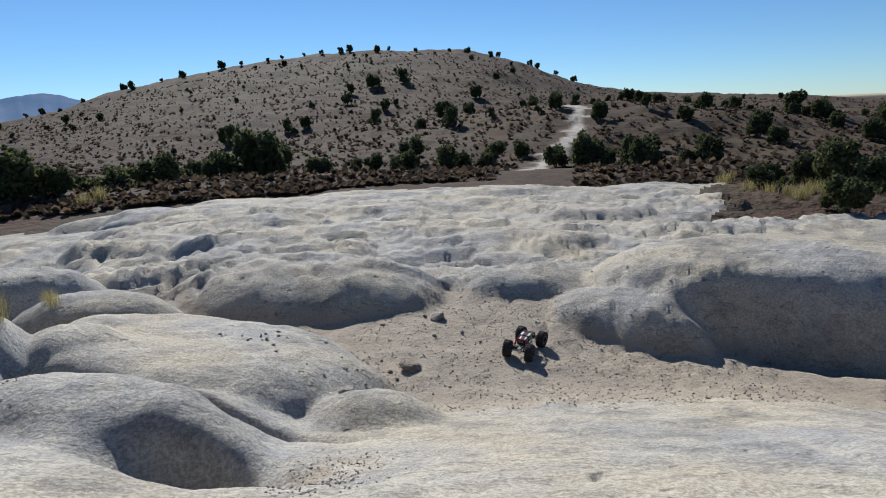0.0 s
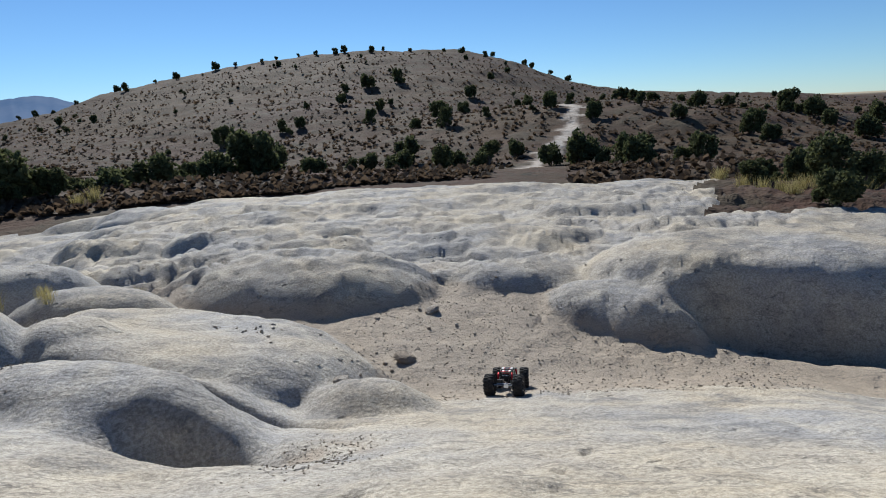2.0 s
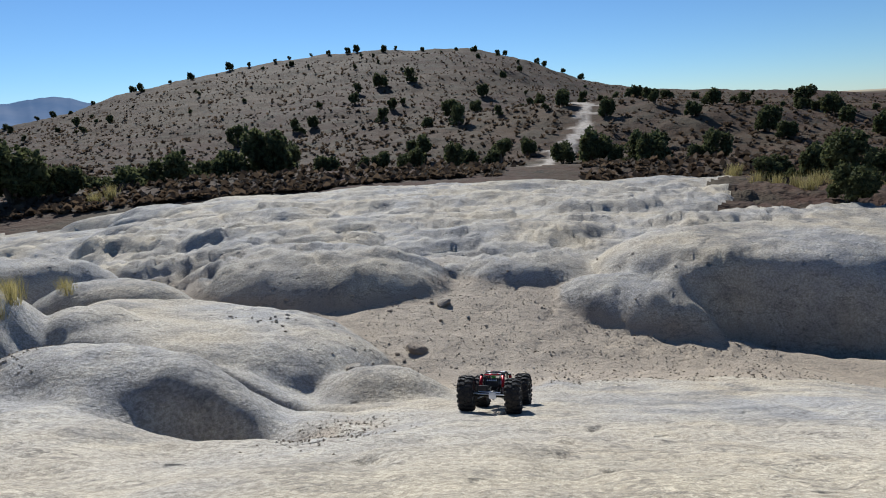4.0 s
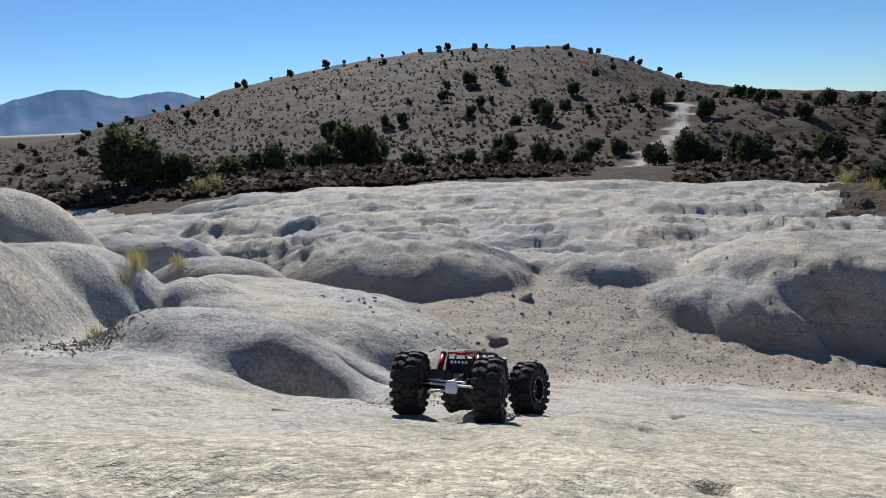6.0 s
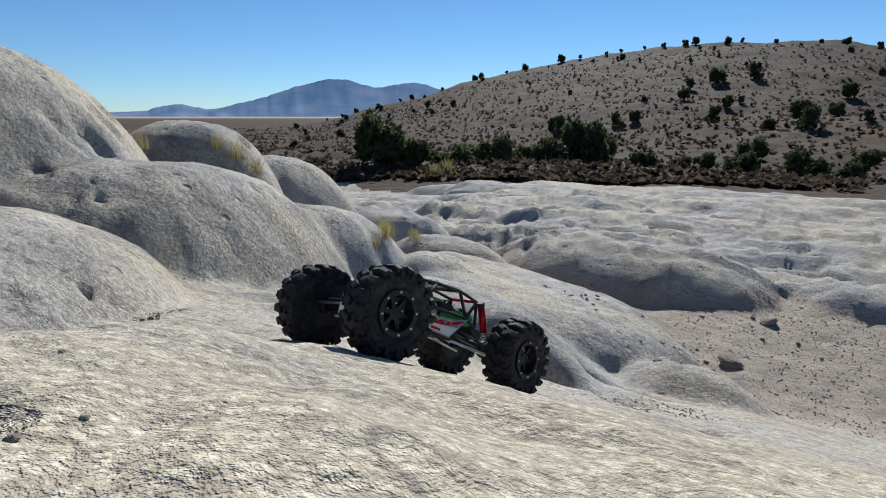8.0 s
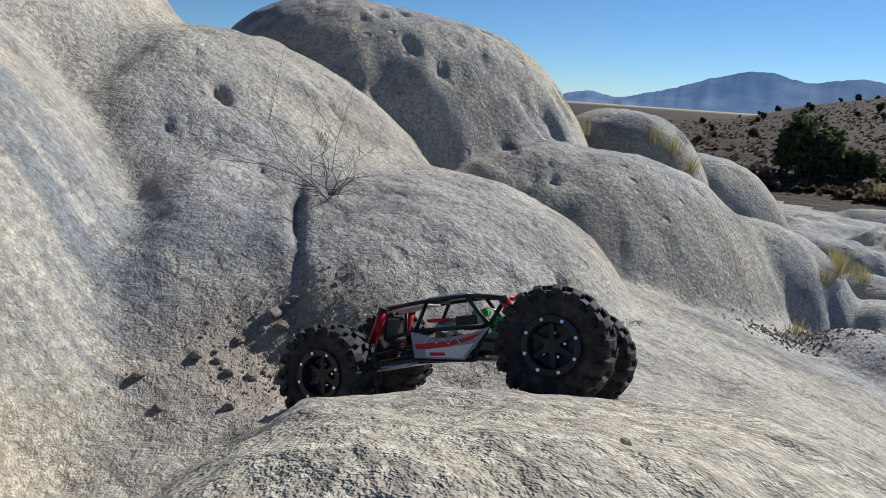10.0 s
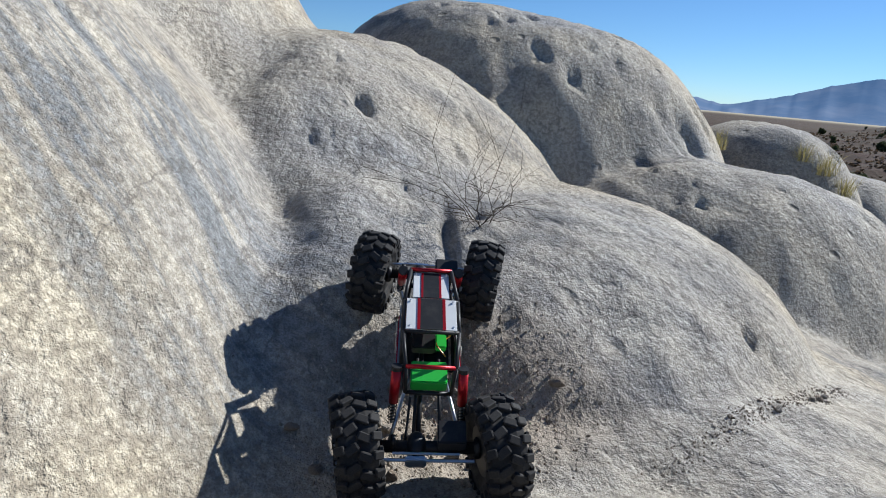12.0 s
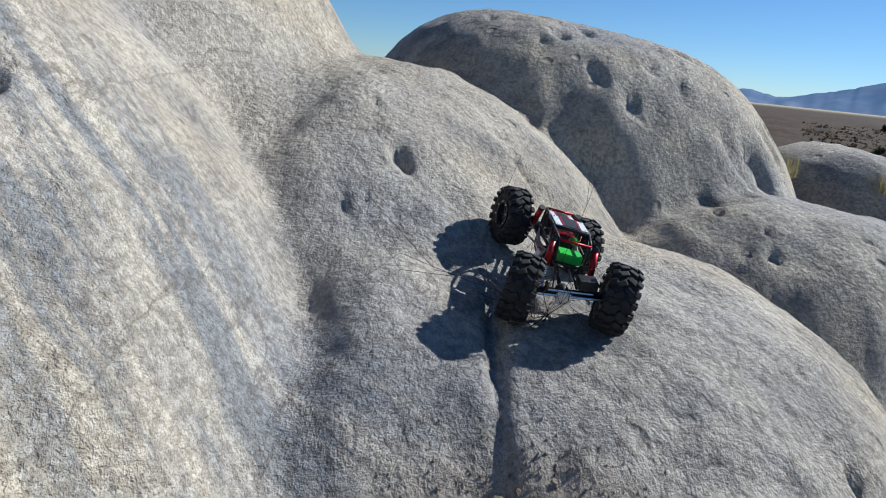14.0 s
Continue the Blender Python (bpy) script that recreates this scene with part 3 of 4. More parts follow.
def make_sagebrush():
    """Low grey brush all over the hills and in the basin."""
    r = random.Random(21)
    bm_verts, bm_faces = [], []
    pts = []
    for k in range(12000):
        az = r.uniform(-41, 50)
        d = 18 + 120 * r.random() ** 1.7
        pts.append((*polar(az, d), r.uniform(.08, .24) * (1 + d / 150)))
    xs, ys = np.array([p[0] for p in pts]), np.array([p[1] for p in pts])
    zs = height(xs, ys)
    off = np.abs(np.degrees(np.arctan2(-xs, ys)) - knots(np.hypot(xs, ys), *TRACK_AZ)) * np.hypot(xs, ys) * 0.01745
    for (x, y, s), z, o in zip(pts, zs, off):
        if o < 1.3 and math.hypot(x, y) < 60 or math.hypot(x + 1.3, y) < 17.5:
            continue
        for q in range(6 if math.hypot(x, y) < 60 else 4):
            a, e = r.uniform(0, math.tau), r.uniform(.1, 1.2)
            d = Vector((math.cos(a) * math.cos(e), math.sin(a) * math.cos(e), math.sin(e))) * s * r.uniform(.7, 1.3)
            t = Vector((-math.sin(a), math.cos(a), r.uniform(-.3, .3))) * s * 0.5
            c = Vector((x, y, z))
            n = len(bm_verts)
            bm_verts += [c - t * 0.4, c + d * 0.6 - t, c + d, c + d * 0.6 + t, c + t * 0.4]
            bm_faces.append((n, n + 1, n + 2, n + 3, n + 4))
    ob = mesh_object("sagebrush", bm_verts, bm_faces, [SAGE], False)
    tagged(ob, "low grey-brown sagebrush scattered over the desert hills", "brush", "", "stuff")


make_sagebrush()


def grass_clump(x, y, size, blades, material, name, label, category, seed, lean=0.6, z=None):
    r = random.Random(seed)
    verts, faces = [], []
    for k in range(blades):
        a, q = r.uniform(0, math.tau), size * r.random() ** .7 * 0.55
        bx, by = q * math.cos(a), q * math.sin(a)
        h = size * r.uniform(.4, 1.0)
        tip = Vector((bx + r.gauss(0, lean) * h * 0.5, by + r.gauss(0, lean) * h * 0.5, h))
        w = Vector((-math.sin(a), math.cos(a), 0)) * size * 0.012
        b = Vector((bx, by, -0.02))
        m = (b + tip) / 2 + Vector((0, 0, h * 0.12))
        n = len(verts)
        verts += [b - w, b + w, m + w * 0.7, m - w * 0.7, tip]
        faces += [(n, n + 1, n + 2, n + 3), (n + 3, n + 2, n + 4)]
    ob = mesh_object(name, verts, faces, [material], False)
    ob.location = (x, y, ground(x, y) if z is None else z)
    return tagged(ob, label, category)


for i, (x, y, s) in enumerate([(-3.25, 2.44, .13), (-3.18, 2.52, .11), (-3.34, 2.36, .10), (-3.55, 1.95, .12), (-2.45, 2.99, .14), (-2.38, 2.88, .13), (-2.33, 2.70, .10), (-2.55, 3.10, .12),
                               (-3.12, 4.42, .14), (-3.25, 4.55, .12), (-1.90, 1.95, .08), (-2.7, 4.95, .12)]):
    grass_clump(x, y, s, 90, STRAW, "grass_tuft", "dry yellow-green grass tuft in a rock crevice", "grass", 500 + i)
for i, (az, d, s) in enumerate([(-30, 11.4, .3), (-31.5, 11.2, .28), (-33, 11.6, .3), (-28.5, 12.3, .3), (-34.2, 11.4, .28), (-32.4, 10.8, .25), (30.5, 19.5, .5), (31.8, 19.2, .4), (-26.5, 14.5, .35), (-37, 12, .35)]):
    grass_clump(*polar(az, d), s, 160, STRAW, "straw_bush", "low straw-coloured dry bush at the slab edge", "bush", 520 + i)


def dead_bush(x, y, size, seed):
    """A dead shrub: forked thin stems."""
    r = random.Random(seed)
    bm = bmesh.new()

    def grow(p, d, n, rad):
        q = p + d
        tube(bm, p, q, rad, rad * .7, 4)
        if n:
            for k in range(r.choice((2, 2, 3))):
                e = (d + Vector((r.gauss(0, 1), r.gauss(0, 1), r.gauss(0, .8))) * d.length * .65) * .78
                grow(q, e, n - 1, rad * .7)

    for k in range(7):
        a = r.uniform(0, math.tau)
        grow(Vector((r.gauss(0, .01), r.gauss(0, .01), -.01)), Vector((math.cos(a) * .6, math.sin(a) * .6, r.uniform(.4, 1))) * size * .3, 4, size * .012)
    ob = new("dead_bush")
    part("stem", bm, TWIG, ob)
    ob.location = (x, y, ground(x, y))
    tagged(ob, "dead grey twiggy bush growing from a rock crack", "bush")


dead_bush(-1.74, 0.0, 0.11, 540)


def stone_mesh(seed, name="stone"):
    r = random.Random(seed)
    bm = bmesh.new()
    bmesh.ops.create_icosphere(bm, subdivisions=2, radius=1)
    cuts = [(Vector((r.gauss(0, 1), r.gauss(0, 1), r.gauss(0, 1))).normalized(), r.uniform(.55, .85)) for k in range(9)]
    for v in bm.verts:
        for n, d in cuts:
            e = v.co.dot(n) - d
            if e > 0:
                v.co -= n * e
        v.co *= r.uniform(.95, 1.05)
    me = bpy.data.meshes.new(name)
    bm.to_mesh(me)
    bm.free()
    return me


def stone_material():
    m = Mat("loose_stone", 0.9, 0, 0.2)
    i = m.n.new("ShaderNodeObjectInfo").outputs["Random"]
    c = m.mix(i, (0.30, 0.24, 0.18), (0.50, 0.46, 0.40))
    c = m.mix(m.step(m.noise(3, 5), 0.4, 0.65, 0, 0.6), c, (0.22, 0.17, 0.13))
    return m.color(c).bump((m.noise(8, 5), 0.6, 0.1)).m


STONE = stone_material()
GRIT = foliage_material("tan_grit", (0.20, 0.16, 0.12), (0.52, 0.46, 0.38))
STONES = [stone_mesh(30 + k) for k in range(6)]
for me in STONES:
    me.materials.append(STONE)


def stone(x, y, s, seed, flat=0.65, label="angular tan sandstone fragment lying loose on bare rock", group=""):
    r = random.Random(seed)
    ob = new("stone", STONES[r.randrange(6)])
    ob.matrix_basis = Matrix.LocRotScale((x, y, ground(x, y) + s * flat * 0.45), Euler((r.uniform(-.3, .3), r.uniform(-.3, .3), r.uniform(0, 6.28))), (s * r.uniform(.8, 1.3), s * r.uniform(.7, 1.0), s * flat))
    return tagged(ob, label, "stone", group)


stone(-0.27, 3.75, 0.095, 1, 0.45, "flat brown sandstone block lying in a sandy wash")
stone(-0.09, 4.70, 0.075, 2, 0.6, "dark weathered stone on a sandstone slope")
stone(-0.55, 2.84, 0.055, 3)


def crevice(u, r):
    """A point along the foot of the domed rock."""
    return -1.19 - 0.28 * u + r.gauss(0, .012), 0.10 + 0.62 * u + r.gauss(0, .012)


rubble_rng = random.Random(77)
for k in range(60):
    x, y = -1.36 + rubble_rng.gauss(0, .055), -0.14 + rubble_rng.gauss(0, .085)
    stone(x, y, 0.004 + 0.013 * rubble_rng.random() ** 2.5, 600 + k, 0.7, "small broken rubble stone in a rock pocket", "rubble in the pocket")
for k in range(12):
    u = rubble_rng.random()
    stone(*crevice(u, rubble_rng), 0.003 + 0.006 * rubble_rng.random() ** 2, 700 + k, 0.7, "small stone caught in a rock crevice", "stones in the crevice")
for k in range(40):
    x, y = rubble_rng.uniform(-0.6, 2.0), rubble_rng.uniform(3.0, 5.6)
    stone(x, y, 0.008 + 0.022 * rubble_rng.random() ** 3, 800 + k, 0.6, "small loose stone on the sandy wash floor", "stones in the wash")
for k in range(22):
    stone(-0.52 + rubble_rng.gauss(0, .2), 2.8 + 1.2 * rubble_rng.random(), 0.007 + 0.012 * rubble_rng.random(), 850 + k, 0.6, "dark pebble on the wash edge", "stones in the wash")
for k in range(16):
    stone(-1.18 + rubble_rng.gauss(0, .16), 3.52 + rubble_rng.gauss(0, .12), 0.008 + 0.008 * rubble_rng.random(), 880 + k, 0.6, "dark pebble on a smooth boulder top", "pebbles on the boulder")
for k in range(14):
    stone(-0.50 + rubble_rng.gauss(0, .07), -0.12 + rubble_rng.gauss(0, .05), 0.002 + 0.005 * rubble_rng.random(), 900 + k, 0.6, "small crumb of sandstone on gritty rock", "crumbs on the ledge")


def make_gravel():
    """Fine grit in the wash and pockets."""
    r = random.Random(5)
    verts, faces = [], []
    spots = [(r.uniform(-0.7, 2.4), r.uniform(2.9, 5.8), r.uniform(.003, .011)) for k in range(3400)]
    spots += [(-1.36 + r.gauss(0, .07), -0.12 + r.gauss(0, .10), r.uniform(.001, .004)) for k in range(1500)]
    spots += [(*crevice(r.random(), r), r.uniform(.001, .003)) for k in range(700)]
    spots += [(-0.38 + r.gauss(0, .09), 1.50 + r.gauss(0, .15), r.uniform(.002, .006)) for k in range(400)]
    spots += [(-1.81 + r.gauss(0, .10), 1.85 + r.gauss(0, .14), r.uniform(.003, .010)) for k in range(500)]
    xs, ys = np.array([s[0] for s in spots]), np.array([s[1] for s in spots])
    for (x, y, s), z in zip(spots, height(xs, ys)):
        if y > 2.6 and z > -0.58 - 0.1 * max(0, x):
            continue
        n = len(verts)
        a = r.uniform(0, 6.28)
        for q in range(4):
            verts.append((x + s * math.cos(a + q * 1.57), y + s * math.sin(a + q * 1.57) * .8, z - s * .2))
        verts.append((x + s * r.uniform(-.4, .4), y + s * r.uniform(-.4, .4), z + s * .9))
        faces += [(n, n + 1, n + 4), (n + 1, n + 2, n + 4), (n + 2, n + 3, n + 4), (n + 3, n, n + 4)]
    ob = mesh_object("gravel", verts, faces, [GRIT], False)
    tagged(ob, "tan grit and gravel lying in the wash and rock pockets", "gravel", "", "stuff")


make_gravel()


# ---------------------------------------------------------------- the radio-controlled rock crawler
def plain(name, color, rough, metal=0.0, spec=0.5, wear=0.0):
    m = Mat(name, rough, metal, spec)
    m.color(m.mix(m.step(m.noise(60, 5, 0.7), 0.45, 0.75, 0, wear), color, (0.30, 0.26, 0.21)) if wear else color)
    return m.m


RUBBER = plain("black_rubber", (0.016, 0.016, 0.017), 0.75, 0, 0.3, 0.22)
BLACK = plain("black_nylon", (0.012, 0.012, 0.013), 0.5, 0, 0.4, 0.08)
STEEL = plain("bright_aluminium", (0.70, 0.71, 0.73), 0.28, 1.0)
RED = plain("red_anodised_metal", (0.45, 0.012, 0.02), 0.35, 0.55)
WHITE = plain("white_plate", (0.72, 0.72, 0.70), 0.4, 0, 0.5, 0.12)
GREY = plain("grey_plate", (0.30, 0.30, 0.31), 0.4, 0.3, 0.5, 0.1)
GREEN = plain("green_shrink_wrap", (0.05, 0.52, 0.06), 0.35)
ORANGE = plain("orange_plastic", (0.65, 0.26, 0.03), 0.4)
WIRE = plain("pale_wire", (0.55, 0.52, 0.45), 0.5)
LED = plain("clear_lamp", (0.85, 0.87, 0.9), 0.15)


def box(bm, c, s, turn=(0, 0, 0), bevel=0.0):
    m = Matrix.LocRotScale(c, Euler([radians(a) for a in turn]), (s[0], s[1], s[2]))
    made = bmesh.ops.create_cube(bm, size=1, matrix=m)["verts"]
    if bevel:
        edges = list({e for v in made for e in v.link_edges})
        bmesh.ops.bevel(bm, geom=edges, offset=bevel, segments=2, affect="EDGES")


def plate(bm, outline, thick, axis_y):
    """An upright plate in the x-z plane at y, of that thickness."""
    a = [bm.verts.new((x, axis_y - thick / 2, z)) for x, z in outline]
    b = [bm.verts.new((x, axis_y + thick / 2, z)) for x, z in outline]
    n = len(a)
    bm.faces.new(a)
    bm.faces.new(b[::-1])
    for k in range(n):
        bm.faces.new((a[k], b[k], b[(k + 1) % n], a[(k + 1) % n]))
    bmesh.ops.recalc_face_normals(bm, faces=bm.faces)


WR, WW = 0.063, 0.050  # tyre radius and width
GROW = WR / 0.055
HALF_BASE, HALF_TRACK = 0.145, 0.085


def lathe(bm, profile, sides):
    rings = []
    for y, r in profile:
        rings.append([bm.verts.new((r * math.cos(k * math.tau / sides), y, r * math.sin(k * math.tau / sides))) for k in range(sides)])
    for a, b in zip(rings, rings[1:]):
        for k in range(sides):
            bm.faces.new((a[k], b[k], b[(k + 1) % sides], a[(k + 1) % sides]))
    return rings


def grown(bm):
    bmesh.ops.scale(bm, vec=(GROW, WW / 0.046, GROW), verts=bm.verts)
    return bm


def lug_mesh():
    """One rubber block of the tread, slightly rounded."""
    bm = bmesh.new()
    bmesh.ops.create_cube(bm, size=1)
    bmesh.ops.bevel(bm, geom=list(bm.edges), offset=0.12, segments=1, affect="EDGES")
    me = bpy.data.meshes.new("lug")
    bm.to_mesh(me)
    bm.free()
    me.materials.append(RUBBER)
    return me


LUG = lug_mesh()


def wheel(crawler, side):
    """A wheel that turns about its y axis: lugged tyre, deep black rim and a ring of bolts."""
    hub = new("wheel")
    hub.parent = crawler
    h = 0.046 / 2
    bm = bmesh.new()
    prof = [(-h * .78, .026), (-h * .98, .034), (-h, .043), (-h * .86, .0495), (-h * .5, .0512), (0, .0516), (h * .5, .0512), (h * .86, .0495), (h, .043), (h * .98, .034), (h * .78, .026)]
    lathe(bm, prof, 40)
    lugs = []
    for k in range(18):
        for sgn in (-1, 1):
            m = Matrix.Rotation((k + (0.5 if sgn > 0 else 0)) * math.tau / 18, 4, "Y")
            for off, w, r, tw, hh in ((.30, .015, .0530, 28, .0055), (.80, .011, .0515, 8, .0060)):
                lugs.append(m @ Matrix.Translation((0, sgn * h * off, r)) @ Euler((radians(sgn * (-26 if off > .5 else -4)), 0, radians(sgn * tw))).to_matrix().to_4x4() @ Matrix.Diagonal((.0085, w, hh, 1)))
            # shoulder knob
            lugs.append(Matrix.Rotation((k + .25) * math.tau / 18, 4, "Y") @ Matrix.Translation((0, sgn * h * .97, .0455)) @ Matrix.Diagonal((.006, .004, .009, 1)))
    for m in lugs:
        lug = new("lug", LUG)
        lug.parent = hub
        lug.matrix_basis = Matrix.Scale(GROW, 4) @ m
    bmesh.ops.recalc_face_normals(bm, faces=bm.faces)
    part("tyre", grown(bm), RUBBER, hub, "black lugged rubber tyre, dusty tread")
    bm = bmesh.new()
    o = side
    lathe(bm, [(o * h * .80, .0265), (o * h * .95, .0275), (o * h * .95, .0215), (o * h * .35, .019), (o * h * .25, .009), (o * h * .6, .0075), (o * h * .62, .0005)], 28)
    lathe(bm, [(-o * h * .80, .0265), (-o * h * .80, .004)], 28)
    for k in range(6):
        m = Matrix.Rotation(k * math.tau / 6, 4, "Y") @ Matrix.Translation((0, o * h * .5, .014)) @ Matrix.Diagonal((.005, .004, .014, 1))
        bmesh.ops.create_cube(bm, size=1, matrix=m)
    bmesh.ops.recalc_face_normals(bm, faces=bm.faces)
    part("rim", grown(bm), BLACK, hub, "black bead-lock rim")
    for k in range(8):
        bm = bmesh.new()
        bmesh.ops.create_cone(bm, cap_ends=True, segments=6, radius1=.0017, radius2=.0015, depth=.002, matrix=Matrix.Rotation(k * math.tau / 8, 4, "Y") @ Matrix.Translation((0, o * (h * .95 + .001), .0245)) @ Matrix.Rotation(radians(90), 4, "X"))
        part("bolt", grown(bm), STEEL, hub, "bright bolt")
    for k in range(5):
        bm = bmesh.new()
        bmesh.ops.create_cone(bm, cap_ends=True, segments=6, radius1=.0013, radius2=.0012, depth=.002, matrix=Matrix.Rotation(k * math.tau / 5, 4, "Y") @ Matrix.Translation((0, o * h * .50, .0115)) @ Matrix.Rotation(radians(90), 4, "X"))
        part("bolt", grown(bm), STEEL, hub, "bright bolt")
    return hub


def bar(name, crawler, a, b, r, material, label="", sides=8):
    bm = bmesh.new()
    tube(bm, a, b, r, r, sides)
    return part(name, bm, material, crawler, label, True)


def shock(crawler, top, foot):
    t, f = Vector(top), Vector(foot)
    d = f - t
    s = part("shock_absorber", cylinder(t + d * .04, t + d * .62, .0062), RED, crawler, "red anodised shock body", True)
    part("cap", cylinder(t - d * .02, t + d * .05, .0068), BLACK, s)
    part("shaft", cylinder(t + d * .62, f, .0022), STEEL, s)
    bm = bmesh.new()
    prev, n = None, 60
    for k in range(n + 1):  # spring round the shaft
        u = k / n
        c = t + d * (.62 + .34 * u)
        q = d.to_track_quat("Z", "Y")
        p = c + q @ Vector((.0046 * math.cos(u * 38), .0046 * math.sin(u * 38), 0))
        if prev:
            tube(bm, prev, p, .0007, .0007, 4)
        prev = p
    part("spring", bm, BLACK, s)


def cylinder(a, b, r, sides=12):
    bm = bmesh.new()
    tube(bm, a, b, r, r, sides)
    return bm


def axle(crawler, x, front):
    e = new("front_axle" if front else "rear_axle")
    e.parent = crawler
    bm = bmesh.new()
    tube(bm, (0, -.062, 0), (0, .062, 0), .0075, .0075, 12)
    bmesh.ops.create_uvsphere(bm, u_segments=14, v_segments=9, radius=.0165, matrix=Matrix.Translation((0, .012, 0)) @ Matrix.Diagonal((1.15, .8, 1, 1)))
    for sy in (-1, 1):
        box(bm, (0, sy * .063, 0), (.018, .010, .024), bevel=.002)
        box(bm, (0, sy * .040, .010), (.012, .006, .018), bevel=.001)
    part("housing", bm, BLACK, e, "black axle housing", True)
    f = 1 if front else -1
    bm = bmesh.new()
    tube(bm, (f * .019, -.058, .003), (f * .019, .058, .003), .0022, .0022, 8)
    part("tie_rod", bm, STEEL, e, "bright aluminium tie rod")
    bm = bmesh.new()
    tube(bm, (f * .014, -.040, .010), (f * .014, .040, .010), .0018, .0018, 8)
    part("drag_link", bm, STEEL, e, "bright aluminium link")
    bm = bmesh.new()
    box(bm, (f * .018, .012, -.002), (.006, .026, .022), bevel=.002)
    part("diff_cover", bm, STEEL, e, "bright differential cover")
    bm = bmesh.new()
    box(bm, (-f * .004, -.030 if not front else -.026, .022), (.030, .034, .018), bevel=.0015)
    part("servo", bm, BLACK, e, "black steering servo")
    return e


def build_crawler():
    c = new("rc_rock_crawler")
    tagged(c, "black and red radio-controlled rock crawler with large lugged tyres on sandstone", "toy vehicle")
    wheels = {}
    for fx in (1, -1):
        for sy in (1, -1):
            wheels[(fx, sy)] = wheel(c, sy)
    axles = {1: axle(c, HALF_BASE, True), -1: axle(c, -HALF_BASE, False)}
    hw = .036
    # cage
    for sy in (-1, 1):
        y = sy * hw
        pts = {"n": (.090, y * .8, .132), "h": (.026, y, .137), "r": (-.028, y, .139), "t": (-.078, y * .85, .133), "b": (-.088, y * .8, .092), "f": (.094, y * .8, .092),
               "m1": (.045, y, .100), "m2": (-.055, y, .100), "s1": (.045, y, .064), "s2": (-.030, y, .060)}
        for a, b in (("n", "h"), ("h", "r"), ("r", "t"), ("t", "b"), ("n", "f"), ("f", "m1"), ("h", "m1"), ("r", "m2"), ("m2", "b"), ("m2", "t"), ("m1", "s1"), ("s1", "s2"), ("s2", "m2"), ("m1", "m2"), ("f", "s1")):
            bar("cage_tube", c, pts[a], pts[b], .0027, BLACK)
        bm = bmesh.new()
        plate(bm, [(.050, .099), (.046, .066), (-.022, .061), (-.058, .099), (-.030, .092), (.010, .088)], .0022, sy * (hw + .004))
        side = part("side_panel", bm, GREY if sy > 0 else GREY, c, "grey side panel with a red lower stripe")
        bm = bmesh.new()
        plate(bm, [(.030, .076), (.028, .067), (-.020, .063), (-.036, .080), (-.010, .078)], .0018, sy * (hw + .0062))
        part("plate", bm, WHITE, side, "white lower plate")
        bm = bmesh.new()
        plate(bm, [(.044, .083), (.043, .077), (.012, .075), (-.032, .084), (-.048, .093), (-.014, .085)], .0016, sy * (hw + .0060))
        part("stripe", bm, RED, side, "dark red stripe")
        bm = bmesh.new()
        plate(bm, [(.024, .072), (.023, .068), (.002, .067), (.004, .071)], .0012, sy * (hw + .0074))
        part("marking", bm, RED, side, "plain dark red marking")
        prev = None
        bm = bmesh.new()
        for k in range(25):
            u = k / 24
            p = Vector((.03 - .05 * u, sy * (hw + .0085), .083 + .007 * abs(math.sin(u * 9.4)) - .003 * u))
            if prev:
                tube(bm, prev, p, .0007, .0007, 4)
            prev = p
        part("wire", bm, WIRE, side, "loose pale wire")
        shock(c, (.088, sy * .040, .131), (.118, sy * .043, .060))
        shock(c, (-.078, sy * .041, .131), (-.112, sy * .044, .060))
        for x0, x1 in ((.035, .138), (-.030, -.138)):
            bar("suspension_link", c, (x0, sy * .022, .060), (x1, sy * .046, .050), .0026, STEEL, "bright aluminium link")
            bar("upper_link", c, (x0, sy * .014, .084), (x1 * .96, sy * .016, .070), .0022, BLACK)
    for x, z, w, mat in ((.090, .132, .8, RED), (.026, .137, 1, BLACK), (-.028, .139, 1, BLACK), (-.078, .133, .85, RED), (-.088, .092, .8, BLACK), (.094, .092, .8, BLACK), (.045, .064, 1, BLACK), (-.030, .060, 1, BLACK)):
        bar("cross_tube", c, (x, -hw * w, z), (x, hw * w, z), .0028, mat, "red cross tube" if mat is RED else "")
    bm = bmesh.new()
    box(bm, (.008, 0, .060), (.080, .060, .004), bevel=.001)
    part("skid_plate", bm, BLACK, c)
    # roof and hood plates with stripes
    for name, x0, x1, z0, z1, w in (("roof_panel", .026, -.028, .1405, .1425, .066), ("hood_panel", .086, .034, .128, .134, .050)):
        L, mid = math.hypot(x1 - x0, z1 - z0), ((x0 + x1) / 2, 0, (z0 + z1) / 2)
        tilt = math.degrees(math.atan2(z1 - z0, x0 - x1))
        bm = bmesh.new()
        box(bm, mid, (L, w, .002), (0, tilt, 0), .0005)
        roof = part(name, bm, WHITE, c, "white panel with black and red stripes")
        bm = bmesh.new()
        box(bm, (mid[0], 0, mid[2] + .0012), (L * 1.002, w * .44, .0012), (0, tilt, 0))
        part("stripe", bm, BLACK, roof, "black centre stripe")
